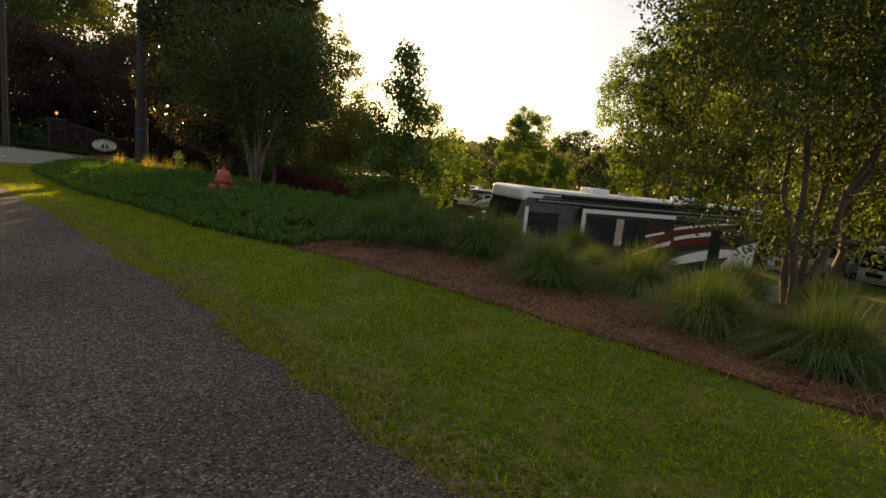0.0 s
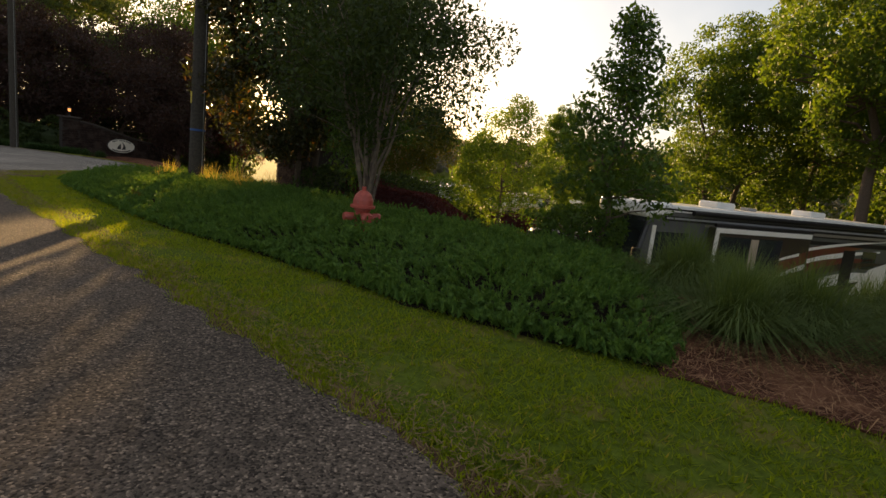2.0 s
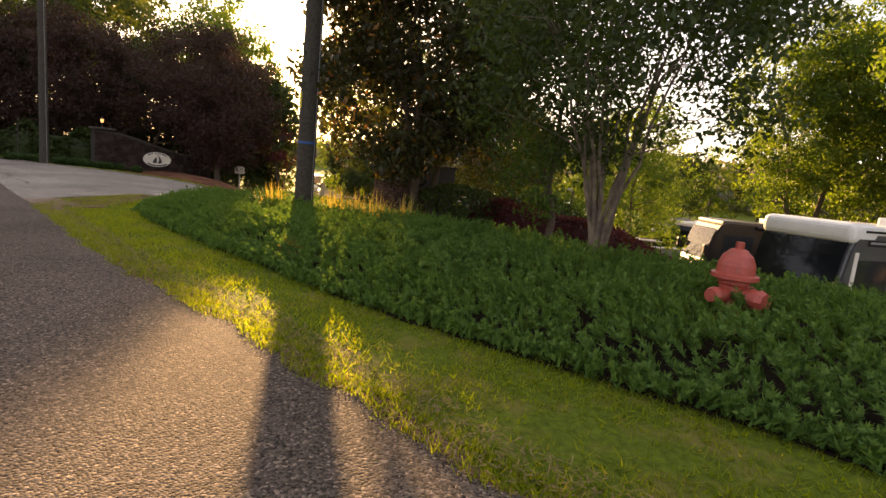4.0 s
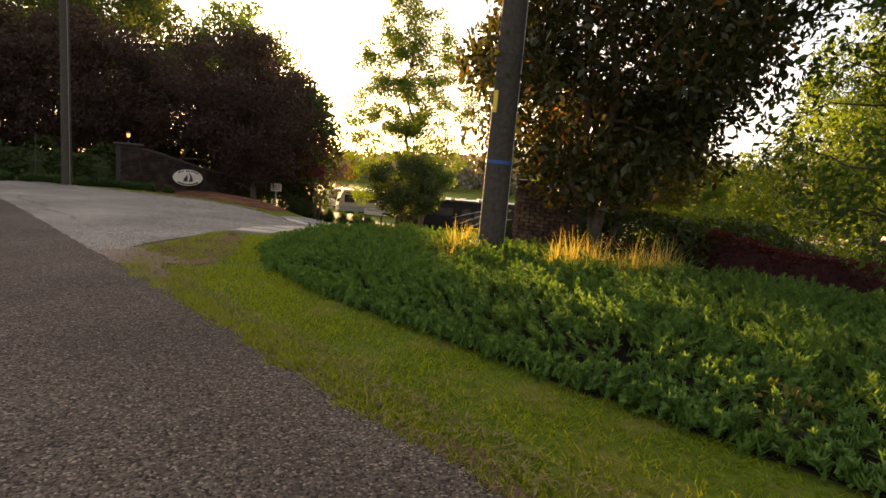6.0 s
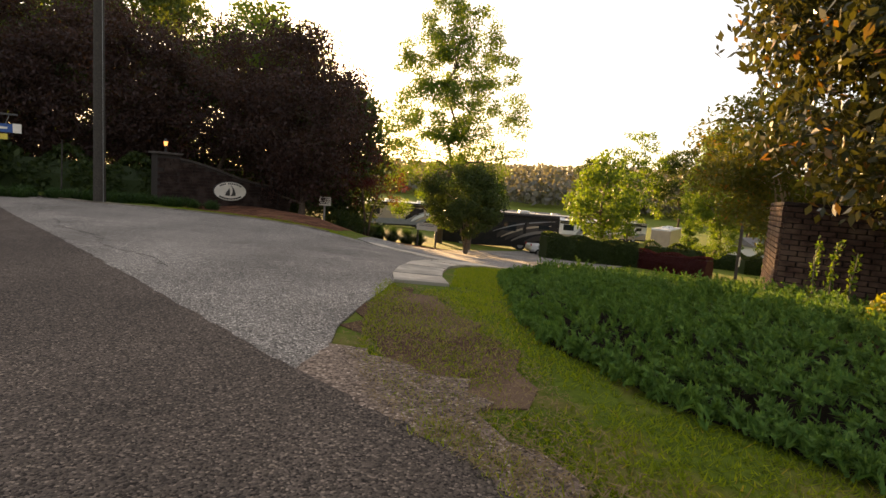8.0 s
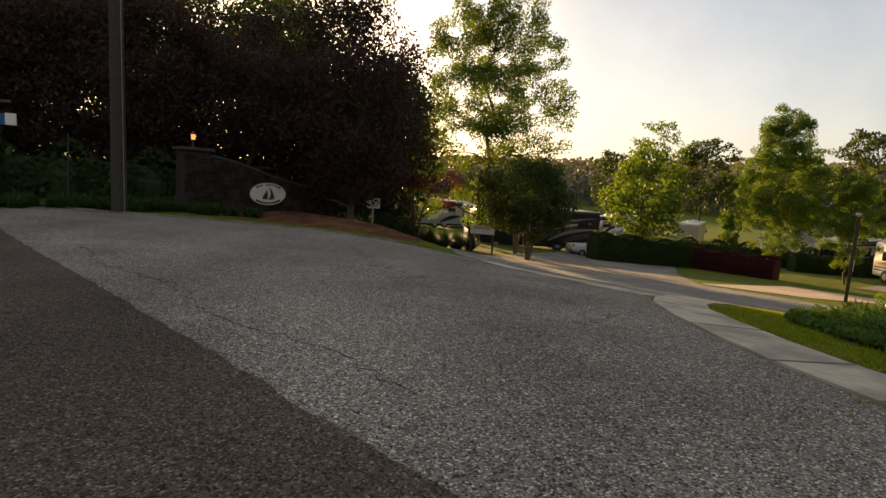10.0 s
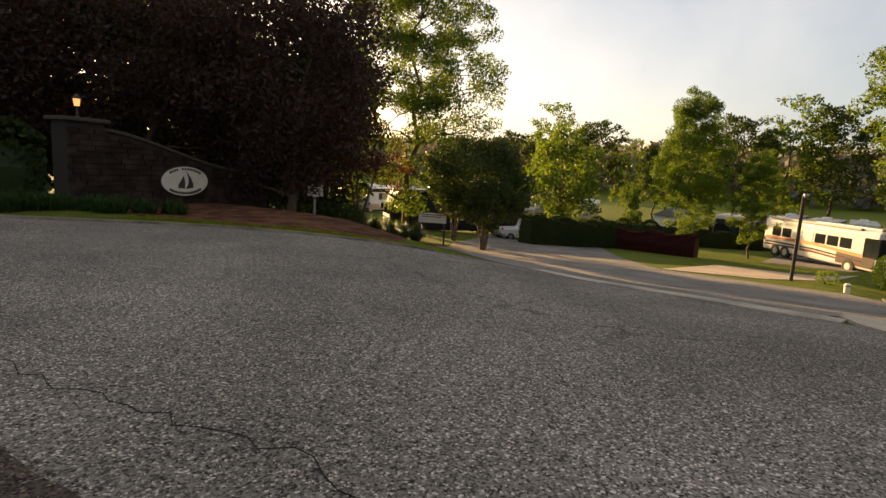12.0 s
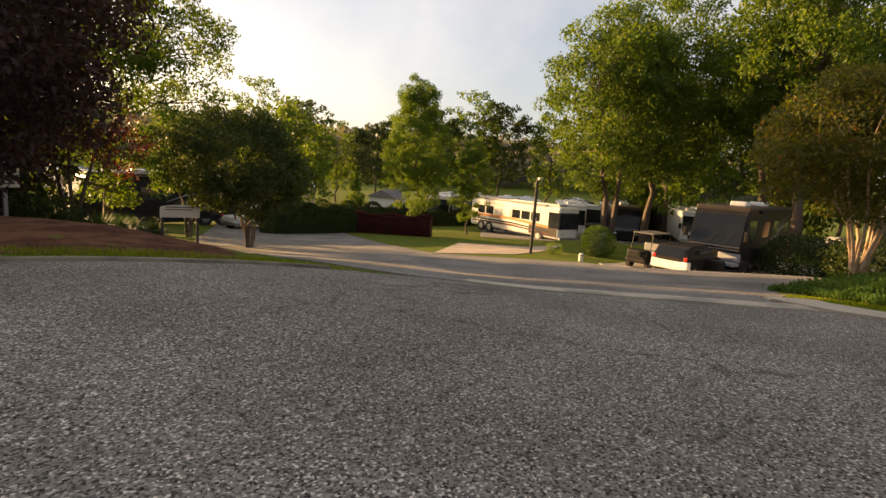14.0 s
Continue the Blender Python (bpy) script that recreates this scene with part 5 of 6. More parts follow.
# ---- trees round the wall ----
for k, (x, y, h, r) in enumerate(((-14.8, 32.9, 10.2, 4.0), (-19.8, 34.6, 9.6, 4.0), (-24.6, 32.2, 9.6, 4.0), (-29.6, 30.0, 9.8, 4.0), (-35.0, 27.4, 9.6, 4.2))):
    tree("purple_plum", x, y, h, r, "dense dark purple plum tree behind the entrance wall", leaf=LEAF_PLUM, base=0.06, shape="egg", clumps=160, per=230, leaf_size=0.17, clump_size=0.95, trunk=0.16, seed=40 + k, limbs=30, group="plum trees", fill=0.35)
for k, (x, y, h, r) in enumerate(((-22.5, 46, 17, 4.2), (-28, 42, 18, 4.5), (-22, 53, 17, 3.8), (-34, 39, 17, 4.5), (-41, 34, 18, 5), (-47, 29, 17, 5), (-38, 45, 19, 5), (-52, 38, 18, 5.5))):
    tree("pine_tree", x, y, h, r, "tall mixed pine with thin green foliage against the sky", leaf=LEAF_PINE if k % 2 else LEAF_OAK, base=0.22, shape="egg", clumps=90, per=150, leaf_size=0.3, clump_size=1.3, trunk=0.22, seed=60 + k, limbs=40, group="woods behind the wall", fill=0.3)
# the tall one at (-14.2, 39.0) is added behind the plum to shade the road
for k, (x, y, h, r) in enumerate(((-18.5, 40.0, 8.0, 4.0), (-24, 38.6, 8.5, 4.4), (-30, 36.5, 8.5, 4.4), (-37, 33.5, 8.5, 4.6), (-43, 28.0, 8.5, 4.6), (-14.2, 39.0, 9.4, 2.3), (-28.5, 27.2, 2.6, 2.4), (-33.0, 24.8, 2.8, 2.6), (-38.5, 22.5, 3.0, 2.8), (-45, 20.5, 3.4, 3.0))):
    tree("evergreen", x, y, h, r, "dense dark evergreen thicket behind the plums", leaf=LEAF_DARK, base=0.0, shape="egg", clumps=110, per=100, leaf_size=0.36, clump_size=1.3, trunk=0.16, seed=160 + k, limbs=14, group="thicket behind the plums", fill=0.4)
hedge("undergrowth", (-21.6, 31.6), (-48.0, 18.6), 2.6, 1.7, LEAF_DARK, "dense dark undergrowth below the woods", 35, 22000, 0.24, 0.45)
tree("small_plum", -12.15, 36.84, 5.5, 2.1, "small purple-leaved tree on the pine straw bank", leaf=LEAF_BURGUNDY, base=0.32, shape="flat", clumps=45, per=130, leaf_size=0.1, clump_size=0.5, stems=3, trunk=0.08, seed=71, limbs=26, fill=0.3)
tree("crape_myrtle", -6.25, 37.6, 5.3, 2.5, "dark round crape myrtle with fanned stems by the drive", leaf=LEAF_DARK, bark=BARK_PALE, base=0.2, shape="round", clumps=150, per=200, leaf_size=0.14, clump_size=0.5, stems=7, trunk=0.05, seed=72, limbs=36, fill=0.35)
tree("crape_myrtle", -5.9, 44.8, 6.2, 2.3, "crape myrtle with green leaves behind the board sign", leaf=LEAF_CRAPE, bark=BARK_PALE, base=0.3, shape="vase", clumps=90, per=180, leaf_size=0.15, clump_size=0.55, stems=6, trunk=0.06, seed=73, limbs=36, fill=0.3)
tree("birch_tree", -8.2, 49.6, 20.5, 5.1, "tall airy tree with sunlit yellow-green leaves", leaf=LEAF_OAK, base=0.08, lobe=1.0, shape="ovate", clumps=330, per=190, leaf_size=0.2, clump_size=0.8, trunk=0.22, seed=74, limbs=90, fill=0.12)
bush("shrub", -15.2, 34.9, 1.3, 1.0, LEAF_DARK, "dark rounded shrub at the end of the wall", 81, 3500, 0.09)
bush("shrub", -13.2, 35.6, 1.3, 1.1, LEAF_DARK, "dark rounded shrub beside the notice board", 82, 3500, 0.09)

# ---- trees and hedges of the lot ----
hedge("hedge", (0.2, 48.6), (8.4, 51.4), 1.6, 2.0, LEAF_DARK, "tall dark green hedge along the lower drive", 32, 26000, 0.11)
hedge("hedge", (8.6, 51.9), (12.6, 46.6), 1.5, 1.55, LEAF_BURGUNDY, "clipped burgundy hedge under the maple", 33, 24000, 0.08)
hedge("hedge", (14.5, 66.0), (46.0, 51.0), 2.0, 1.9, LEAF_DARK, "long dark hedge across the far lawn", 36, 14000, 0.22, 0.3)
hedge("hedge", (21.5, 58.5), (29.0, 58.0), 1.5, 1.6, LEAF_DARK, "dark clipped hedge before the coach", 34, 12000, 0.12)
tree("maple", 15.0, 51.4, 13.6, 2.7, "upright young maple with bright green leaves", leaf=LEAF_MAPLE, base=0.13, lobe=0.25, shape="ovate", clumps=330, per=190, leaf_size=0.15, clump_size=0.5, trunk=0.13, seed=90, limbs=40, fill=0.35)
tree("maple", 18.8, 48.4, 8.6, 1.8, "smaller upright maple with yellow-green leaves", leaf=LEAF_MAPLE, base=0.14, lobe=0.25, shape="ovate", clumps=180, per=140, leaf_size=0.13, clump_size=0.36, trunk=0.08, seed=91, limbs=30, fill=0.3)
tree("conifer", 19.0, 65.4, 5.2, 1.1, "small conical yellow-green conifer on the lawn", leaf=LEAF_MAPLE, base=0.03, shape="cone", clumps=60, per=110, leaf_size=0.18, clump_size=0.4, trunk=0.07, seed=92, limbs=16, fill=0.5)
tree("oak_tree", 25.6, 38.8, 19.5, 5.4, "tall oak with hanging sunlit yellow-green foliage", leaf=LEAF_OAK, base=0.22, shape="round", clumps=300, per=120, leaf_size=0.29, clump_size=1.0, stems=2, trunk=0.26, seed=93, limbs=50, fill=0.3, group="oaks of the lot")
tree("oak_tree", 31.6, 38.3, 21.5, 6.2, "tall oak with hanging sunlit yellow-green foliage", leaf=LEAF_OAK, base=0.22, shape="round", clumps=340, per=120, leaf_size=0.3, clump_size=1.05, trunk=0.32, seed=94, limbs=50, fill=0.3, group="oaks of the lot")
tree("oak_tree", 27.0, 26.2, 20.0, 5.6, "tall thick-trunked oak behind the black motorhome", leaf=LEAF_OAK, base=0.38, shape="round", clumps=300, per=110, leaf_size=0.3, clump_size=1.05, trunk=0.4, seed=95, limbs=50, fill=0.3, group="oaks of the lot")
for x, y, r in ((35.5, 30.0, 70), (38.0, 21.5, 150), (34.5, 12.5, 220)):
    copy_thing(bpy.data.objects["oak_tree.002"], pose(x, y, gz(x, y) - 0.05, 0, 0, r))
bush("shrub", 11.8, 32.3, 1.75, 0.95, LEAF_CRAPE, "round clipped green shrub on the lawn", 96, 6000, 0.09)
bush("shrub", 9.4, 33.6, 0.7, 0.5, LEAF_BRIGHT, "small thin rose bush on the lawn", 97, 600, 0.08)
bush("shrub", 15.9, 23.0, 2.3, 2.0, LEAF_DARK, "broad dark shrub between the two motorhomes", 103, 5000, 0.15)
bush("shrub", 14.4, 20.6, 2.4, 1.9, LEAF_DARK, "broad dark shrub between the two motorhomes", 104, 5000, 0.15)
bush("shrub", 16.6, 26.0, 1.5, 1.6, LEAF_DARK, "dark shrub beside the black motorhome", 98, 4000, 0.12)
tree("crape_myrtle", 1.9, 19.6, 5.9, 3.2, "crape myrtle with orange-tinged leaves above pale stems", leaf=LEAF_RUST, bark=BARK_LIT, base=0.32, shape="round", clumps=130, per=240, leaf_size=0.13, clump_size=0.6, stems=10, trunk=0.055, seed=99, limbs=56, fill=0.35)
tree("young_tree", 6.2, 17.1, 5.6, 2.0, "leafy young tree with yellow-green foliage behind the hedge", leaf=LEAF_BRIGHT, bark=BARK, base=0.05, shape="egg", clumps=70, per=160, leaf_size=0.12, clump_size=0.6, trunk=0.07, seed=100, limbs=30, fill=0.3)
bush("shrub", 3.6, 15.6, 1.9, 1.3, LEAF_BRIGHT, "loose yellow-green shrub behind the burgundy hedge", 101, 5000, 0.1)

# ---- woods ----
wood_a = tree("wood_tree", 22.0, 95.5, 18.4, 5.4, "broad green tree of the wood edge", leaf=LEAF_OAK, base=0.15, shape="egg", clumps=160, per=34, leaf_size=0.50, clump_size=0.85, trunk=0.22, seed=110, limbs=24, group="wood edge", fill=0.35)
wood_b = tree("wood_tree", 29.8, 95.6, 17.5, 5.0, "dark green tree of the wood edge", leaf=LEAF_DARK, base=0.2, shape="round", clumps=160, per=34, leaf_size=0.50, clump_size=0.85, trunk=0.22, seed=111, limbs=24, group="wood edge", fill=0.35)
wood_c = tree("wood_tree", 7.2, 58.5, 11.0, 3.6, "green tree of the wood edge", leaf=LEAF_OAK, base=0.12, shape="egg", clumps=160, per=34, leaf_size=0.43, clump_size=0.85, trunk=0.2, seed=112, limbs=24, group="wood edge", fill=0.35)
for x, y, k, sc in ((15, 91, 1, 0.8), (36, 94, 0, 0.75), (42, 95, 1, 0.8), (47, 82, 1, 1.05), (53, 80, 0, 1.1), (58, 76, 1, 1.15), (64, 70, 0, 1.1), (68, 62, 1, 1.2), (62, 56, 0, 1.1), (70, 50, 1, 1.2), (60, 44, 0, 1.05), (66, 36, 1, 1.2), (54, 32, 1, 1.0), (60, 24, 0, 1.1), (50, 20, 1, 1.0), (58, 14, 0, 1.2), (45, 12, 2, 1.4), (52, 6, 1, 1.1), (42, 28, 2, 1.3), (46, 45, 2, 1.2), (40, 40, 0, 1.0), (33, 80, 1, 0.8), (40, 84, 0, 0.8), (-27, 58, 0, 1.1), (-36, 54, 1, 1.2), (-45, 50, 0, 1.2), (38, 20, 1, 0.95), (42, 4, 0, 1.0), (36, 10, 2, 1.1), (76, 44, 1, 1.2), (78, 30, 0, 1.2), (72, 18, 1, 1.2)):
    o = copy_thing((wood_a, wood_b, wood_c)[k], pose(x, y, gz(x, y) - 0.1, 0, 0, (x * 37 + y * 11) % 360))
    o.scale = (sc, sc, sc)


def far_woods():
    rng = np.random.default_rng(7)
    n = 3200
    u, s = rng.uniform(190, 420, n), rng.uniform(-120, 420, n)
    x, y = P(u, s)
    h = rng.uniform(6, 19, n)
    z = ground_z(x, y)
    k = 26
    base = np.repeat(np.c_[x, y, z], k, axis=0)
    hh = np.repeat(h, k)
    v = rng.normal(size=(n * k, 3))
    v /= np.linalg.norm(v, axis=1, keepdims=True)
    pts = base + v * np.c_[np.full(n * k, 4.0), np.full(n * k, 4.0), hh * 0.42] + np.c_[np.zeros(n * k), np.zeros(n * k), hh * 0.58]
    ob = new("far_woods", raw_mesh("far_woods", leaves(pts, 2.6, rng, 0.8), 4, HAZED_LEAF))
    tagged(ob, "wooded ridge far behind the lot, haze in its leaf colour", "woods", kind="stuff")


far_woods()


# ---- junipers, grasses and straw ----
def juniper_bed(name, poly, n, seed):
    """Low feathery junipers: arching plumes set with short pointed sprigs, over the bed and down its rim."""
    rng = np.random.default_rng(seed)
    lo, hi = np.min(poly, 0), np.max(poly, 0)
    pts = rng.uniform(lo, hi, (n * 3, 2))
    pts = pts[inside(pts, poly)]
    rim = np.array(dense(poly, 0.12))
    edge = rim[rng.integers(len(rim), size=n // 5)] + rng.normal(0, 0.06, (n // 5, 2))
    # thicker where the road passes
    keep = rng.uniform(0, 1, len(pts)) < np.interp(pts[:, 0], [3, 5.5, 8, 15], [1.0, 0.7, 0.4, 0.3])
    pts = np.r_[pts[keep][:n], edge]
    m = len(pts)
    near = np.array([int(np.argmin((rim[:, 0] - a) ** 2 + (rim[:, 1] - b) ** 2)) for a, b in pts])
    rimd = np.hypot(*(pts - rim[near]).T)
    x, y = P(pts[:, 0], pts[:, 1])
    rx, ry = P(rim[near, 0], rim[near, 1])
    lump = np.array([noise.noise((a * 0.8, b * 0.8, 3.0)) for a, b in zip(x, y)])
    fine = np.array([noise.noise((a * 2.8, b * 2.8, 8.0)) for a, b in zip(x, y)])
    turn = np.array([noise.noise((a * 0.6, b * 0.6, 21.0)) for a, b in zip(x, y)])
    rise = np.clip(rimd / 0.75, 0, 1)
    top = (0.18 + 0.09 * lump + 0.16 * fine) * (0.15 + 0.85 * rise) + rng.normal(0, 0.025, m)
    top[-len(edge):] = rng.uniform(0.0, 0.06, len(edge))
    base = np.c_[x, y, ground_z(x, y) + np.clip(top, 0.02, 1)]
    ang = turn * 5.0 + rng.normal(0, 0.9, m) + 2.4
    outward = np.c_[rx - x, ry - y] / (np.hypot(rx - x, ry - y)[:, None] + 1e-6)
    flat = np.c_[np.cos(ang), np.sin(ang)] + outward * (1.4 * (1 - rise))[:, None]
    flat /= np.linalg.norm(flat, axis=1, keepdims=True)
    tilt = rng.uniform(0.35, 1.05, m)
    way = np.c_[flat * np.sin(tilt)[:, None], np.cos(tilt)]
    length = rng.uniform(0.13, 0.3, m) * (0.55 + 0.45 * rise)
    k = 27
    t = rng.uniform(0.0, 1.0, (m, k)) ** 0.8
    axis = way[:, None, :] * (t * length[:, None])[..., None]
    axis[..., 2] -= 0.25 * length[:, None] * t ** 2 * np.sin(tilt)[:, None]
    root = base[:, None, :] + axis
    side = rng.normal(size=(m, k, 3))
    side -= way[:, None, :] * np.sum(side * way[:, None, :], -1, keepdims=True)
    side /= np.linalg.norm(side, axis=-1, keepdims=True) + 1e-9
    ln = 0.075 * (1.0 - 0.55 * t) * rng.uniform(0.6, 1.25, (m, k))
    tip = root + (way[:, None, :] * 0.8 + side * 0.75) * ln[..., None]
    w = np.cross(np.broadcast_to(way[:, None, :], side.shape), side) * 0.0105
    q = np.stack([root - w, tip, root + w], 2).reshape(-1, 3, 3)
    ob = new(name, raw_mesh(name, q, 3, JUNIPER))
    return tagged(ob, "low feathery blue-green junipers covering the bed", "ground cover", kind="stuff")


juniper_bed("junipers", BED, 25000, 201)


def lawn(name, poly, n, seed, h=0.06):
    rng = np.random.default_rng(seed)
    lo, hi = np.min(poly, 0), np.max(poly, 0)
    pts = rng.uniform(lo, hi, (n * 2, 2))
    pts = pts[inside(pts, poly)][:n]
    m = len(pts)
    x, y = P(pts[:, 0], pts[:, 1])
    patch = np.array([noise.noise((a * 1.3, b * 1.3, 1.0)) for a, b in zip(x, y)])
    keep = rng.uniform(-0.75, 0.2, m) < patch
    x, y = x[keep], y[keep]
    m = len(x)
    ang = rng.uniform(0, math.tau, m)
    c = np.c_[x, y, ground_z(x, y)]
    side = np.c_[np.cos(ang), np.sin(ang), np.zeros(m)] * 0.0065
    tip = c + np.c_[rng.normal(0, 0.034, m), rng.normal(0, 0.034, m), h * rng.uniform(0.4, 1.1, m)]
    q = np.stack([c - side, c + side, tip], 1)
    return tagged(new(name, raw_mesh(name, q, 3, BLADE)), "short mown grass blades along the verge", "grass", kind="stuff")


lawn("grass", [(1.7, -4), (4.3, -4), (4.2, 3), (4.1, 4.7), (3.95, 6.4), (3.55, 8), (3.36, 11), (3.05, 13.6), (3.1, 18), (3.2, 20.2), (3.5, 21.8), (4.05, 22.9), (4.6, 23.6), (5.7, 24.5), (6.7, 25.4), (7.9, 26.35), (9.6, 27.25), (11.2, 27.4), (13.4, 26.9), (11.8, 27.9), (10.9, 28.4), (9.8, 28.4), (8.7, 28.0), (7.7, 27.4), (7.0, 26.8), (6.2, 26.1), (5.5, 25.5), (4.7, 25.3), (4.0, 24.5), (3.4, 23.5), (2.8, 22.6), (2.2, 21.7), (1.9, 21)], 330000, 211, 0.048)
lawn("grass", [(11.0, 35.6), (10.6, 37.0), (9.9, 38.6), (8.7, 40.2), (7.2, 41.8), (8.2, 42.3), (9.4, 40.6), (10.6, 38.8), (11.4, 37.2)], 16000, 212, 0.09)


def grass_clump(x, y, label, mat, length, blades, seed, name="ornamental_grass", group="ornamental grasses", spread=0.75, width=0.008):
    rng = np.random.default_rng(seed)
    root = thing(name, pose(x, y, gz(x, y) - 0.02), label, "ornamental grass", group)
    spots = np.c_[rng.normal(0, 0.09, (40, 2)), np.zeros(40)]
    part("blades", spray("blades", spots, length, width, blades // 40, mat, rng, spread, 0.55), parent=root)
    return root


rng = np.random.default_rng(9)
clumps_at = [(5.3, 6.4), (6.6, 7.3), (8.0, 7.2), (9.3, 6.8), (6.2, 5.0), (7.7, 5.6), (9.0, 5.0), (5.6, 3.4), (7.0, 3.5), (8.5, 3.2), (5.4, 1.5), (6.9, 1.8), (8.2, 0.9), (5.6, -0.4), (7.2, -0.3), (5.9, -2.2), (7.6, -2.2), (9.4, -1.0), (6.2, -4.2), (8.6, -3.0), (7.9, -4.6), (6.0, 6.0), (6.4, 2.6), (6.3, 0.5), (8.4, 2.0), (5.2, 0.5)]
for k, (u, s) in enumerate(clumps_at):
    grass_clump(*P(u, s), "soft green fountain grass clump on pine straw", CLUMP_BLADE, (0.74 if s < 4.6 else 0.92) + 0.12 * math.sin(k * 2.1), 2800, 300 + k, spread=1.12, width=0.0056)
for k, (x, y) in enumerate(((-1.75, 9.35), (-1.35, 9.75), (-0.9, 9.35), (-0.4, 9.7), (-3.1, 10.0))):
    grass_clump(x, y, "dry golden grass clump beside the utility pole", DRY_BLADE, 0.85, 160, 330 + k, "dry_grass", "dry grasses", 0.7, 0.009)
for k in range(84):
    q, side = rng.random(), rng.uniform(-0.9, 0.9)
    x, y = -28.0 + 10.4 * q + 0.57 * side, 22.6 + 7.4 * q - 0.82 * side - 0.9
    grass_clump(x, y, "dark green grass clump at the foot of the wall", LIRIOPE, 0.5, 360, 350 + k, "border_grass", "border grasses", 0.8, 0.016)


for k, (x, y) in enumerate(((-11.4, 37.3), (-10.7, 37.9), (-10.9, 38.7), (-10.0, 38.9), (-12.2, 37.6), (-12.6, 36.6), (-13.4, 36.2), (-11.8, 38.4), (-9.9, 39.8), (-9.2, 39.4))):
    grass_clump(x, y, "soft grey-green grass mound on the pine straw", LIRIOPE, 1.15, 1400, 450 + k, "mound_grass", "grass mounds", 0.9, 0.014)


def straw(name, poly, n, seed, size=0.075, mat=STRAW_BIT, label="loose reddish pine straw and dead leaves", category="mulch"):
    rng = np.random.default_rng(seed)
    lo, hi = np.min(poly, 0), np.max(poly, 0)
    pts = rng.uniform(lo, hi, (n * 2, 2))
    pts = pts[inside(pts, poly)][:n]
    x, y = P(pts[:, 0], pts[:, 1])
    m = len(x)
    c = np.c_[x, y, ground_z(x, y) + 0.03 + rng.uniform(0, 0.03, m)]
    ang = rng.uniform(0, math.tau, m)
    a = np.c_[np.cos(ang), np.sin(ang), rng.normal(0, 0.25, m)] * (size * rng.uniform(0.5, 1.2, (m, 1)))
    w = np.c_[-np.sin(ang), np.cos(ang), np.zeros(m)] * 0.004
    return tagged(new(name, raw_mesh(name, np.stack([c - a - w, c + a, c - a + w], 1), 3, mat)), label, category, kind="stuff")


straw("pine_needles", [(3.8, 6.6), (4.05, 4.7), (4.15, 3.0), (4.2, -6), (9, -6), (9.6, 8.4), (6, 7.6)], 70000, 221)

straw("grass_litter", [(u - 0.02, q) for u, q in FRINGE] + [(u + 0.42, q) for u, q in FRINGE[::-6]], 11000, 222, 0.034, DRY_BIT, "dry clippings and dead grass at the road edge", "grass")

lawn("grass", [(u - 0.03, q) for u, q in FRINGE] + [(u + 0.22, q) for u, q in FRINGE[::-6]], 40000, 214, 0.07)
straw("grass_litter", [(1.8, 20.4), (2.4, 21.4), (3.2, 22.4), (4.0, 23.6), (4.8, 25.2), (4.9, 25.9), (3.6, 24.9), (2.45, 23.9), (1.8, 22.6)], 7000, 223, 0.03, DRY_BIT, "dry clippings and dead grass on the worn corner", "grass")
lawn("grass", [(1.9, 20.8), (2.6, 22.2), (3.4, 23.6), (4.2, 24.8), (4.9, 26.2), (4.2, 25.6), (3.2, 24.5), (2.4, 23.6), (1.95, 22.6)], 30000, 213, 0.045)

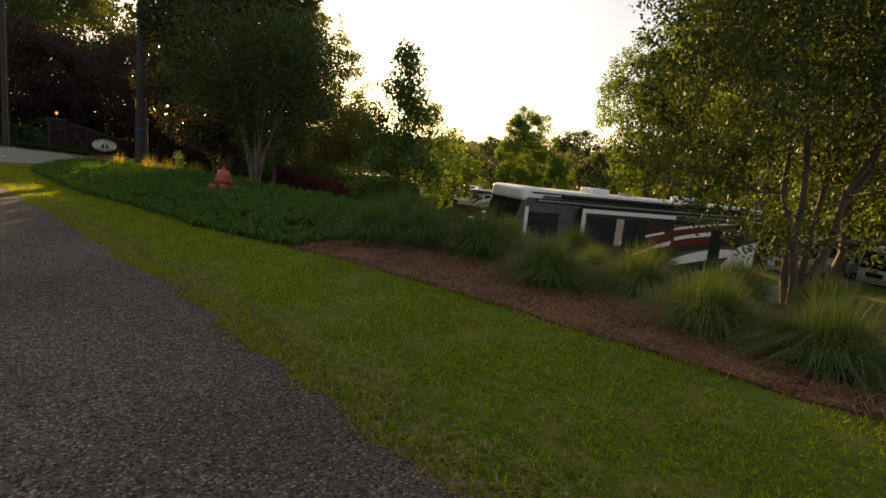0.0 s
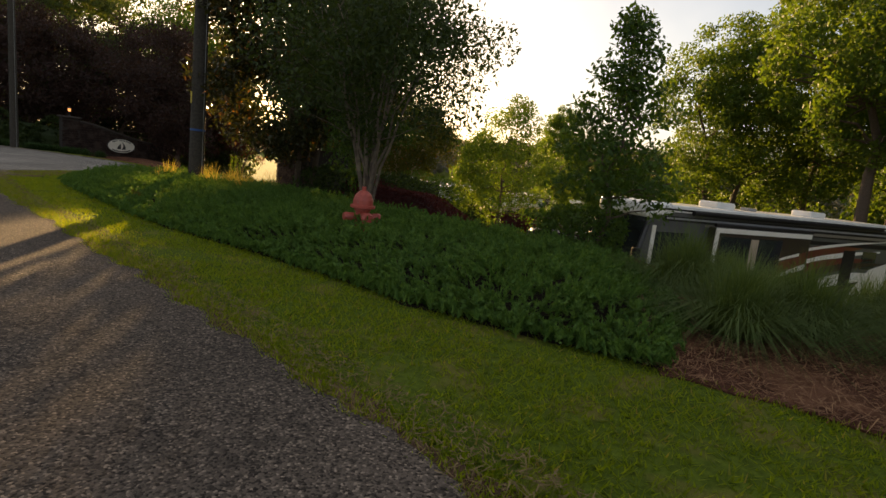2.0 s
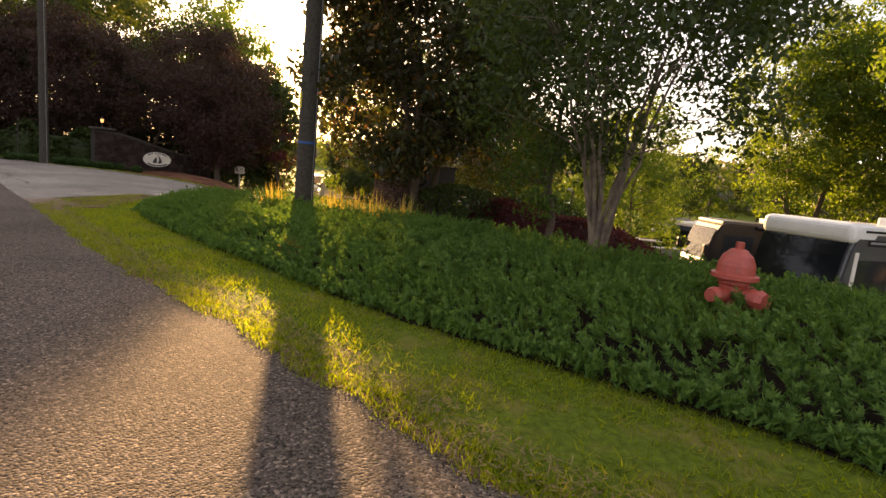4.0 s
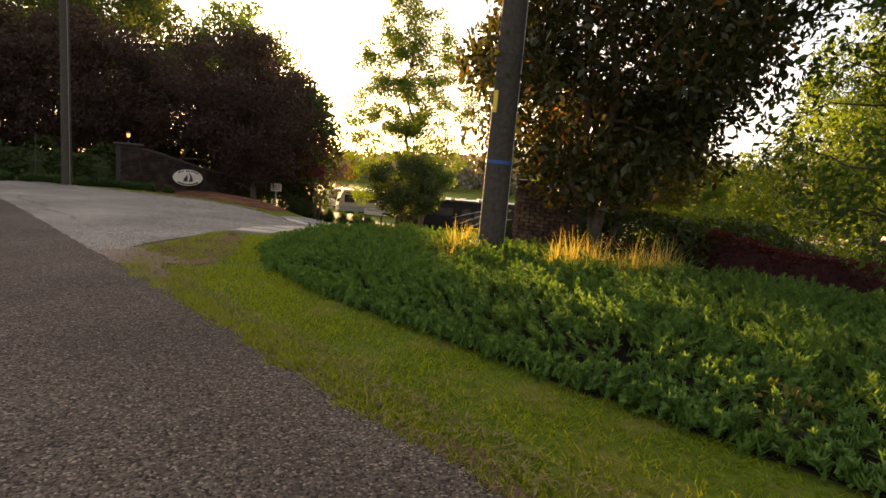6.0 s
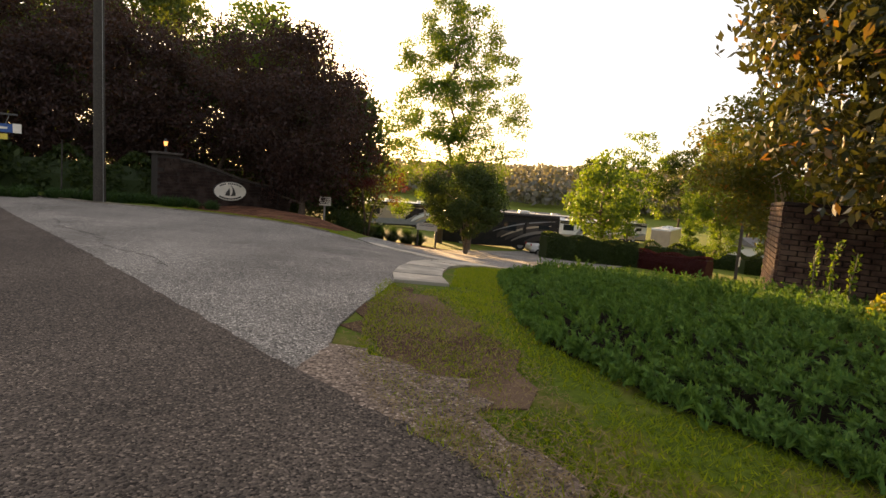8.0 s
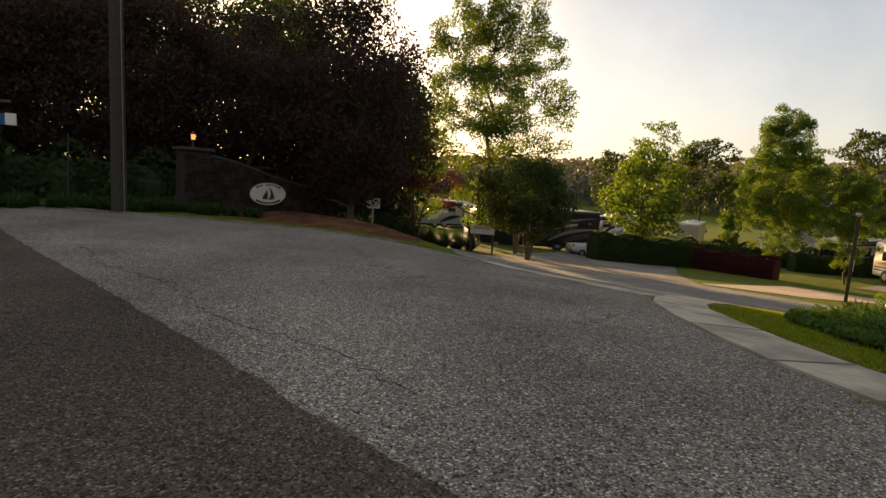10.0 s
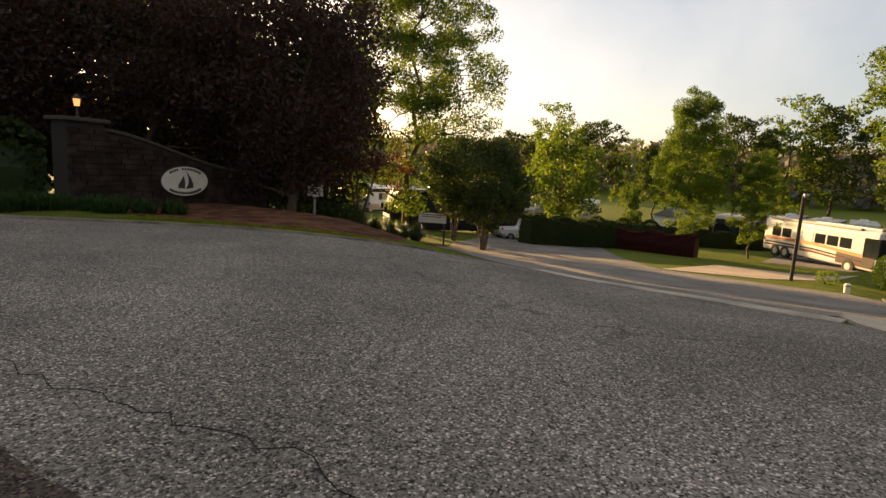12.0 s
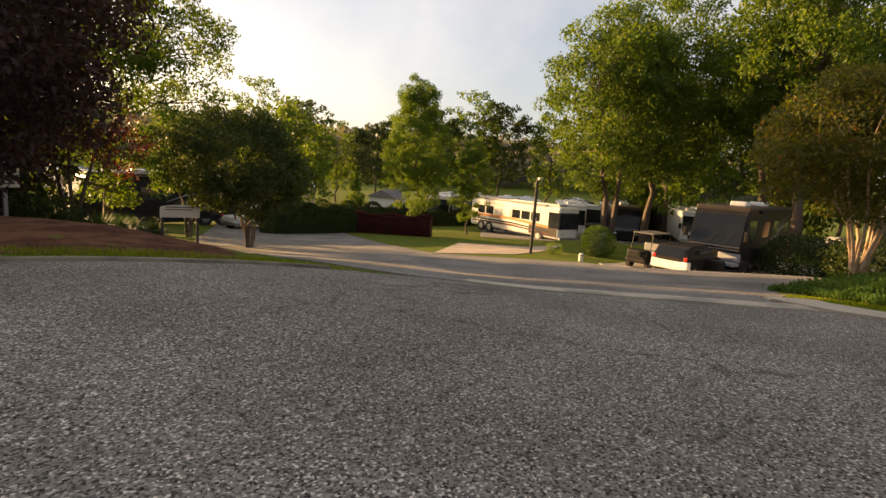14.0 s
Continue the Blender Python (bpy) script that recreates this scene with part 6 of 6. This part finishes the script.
# ---- stones of the entrance wall ----
rng = np.random.default_rng(17)
stone_meshes = []
for k in range(8):
    bm = boxed(-0.5, 0.5, -0.5, 0.5, -0.5, 0.5, 0.06, 1)
    for v in bm.verts:
        v.co += Vector(rng.normal(0, 0.018, 3))
    me = bpy.data.meshes.new("stone")
    bm.to_mesh(me)
    bm.free()
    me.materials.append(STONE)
    stone_meshes.append(me)
z = 0.3
row = 0
while z < 2.55:
    h = 0.145
    x = 0.02 - 0.2 * (row % 2)
    while x < 6.58:
        w = float(rng.uniform(0.26, 0.46))
        mid = x + w / 2
        limit = 2.6 if mid < 0.95 else 1.86 if mid > 5.85 else WALL_TOP(mid) - 0.07
        front = -0.33 if mid < 0.95 or mid > 5.85 else -0.215
        if z + h < limit and mid > 0.05 and mid < 6.55:
            ob = new("stone", stone_meshes[int(rng.integers(8))])
            ob.parent = WALL
            ob.matrix_basis = Matrix.Translation((mid, front + float(rng.normal(0, 0.008)), z + h / 2)) @ Matrix.Diagonal((w - 0.016, 0.07, h - 0.014, 1))
        x += w
    z += h
    row += 1

# ---- bricks of the enclosure: the front and the two sides ----
DARK_BRICK = material("dark_brick", (0.085, 0.046, 0.032), 0.9, (0.05, 0.028, 0.02), 9.0, bump=0.4, spec=0.2, third=(0.13, 0.08, 0.055), third_scale=3)
brick_meshes = []
for k in range(4):
    bm = boxed(-0.5, 0.5, -0.5, 0.5, -0.5, 0.5, 0.07, 1)
    for v in bm.verts:
        v.co += Vector(rng.normal(0, 0.012, 3))
    me = bpy.data.meshes.new("brick")
    bm.to_mesh(me)
    bm.free()
    me.materials.append(DARK_BRICK)
    brick_meshes.append(me)
for start, along, out, run in (((0, 0), (1, 0), (0, -1), 1.42), ((0, 0), (0, 1), (-1, 0), 2.32)):
    for row in range(21):
        q = 0.02 - 0.115 * (row % 2)
        while q < run - 0.1:
            a, b = max(q, 0.0), min(q + 0.222, run)
            if b - a > 0.06:
                mid = (a + b) / 2
                ob = new("brick", brick_meshes[int(rng.integers(4))])
                ob.parent = ENCLOSURE
                ob.matrix_basis = Matrix.Translation((along[0] * mid + out[0] * 0.005, along[1] * mid + out[1] * 0.005, 0.045 + row * 0.085)) @ Matrix.Rotation(math.atan2(along[1], along[0]), 4, "Z") @ Matrix.Diagonal((b - a - 0.012, 0.05 + float(rng.uniform(0, 0.008)), 0.072, 1))
            q += 0.232
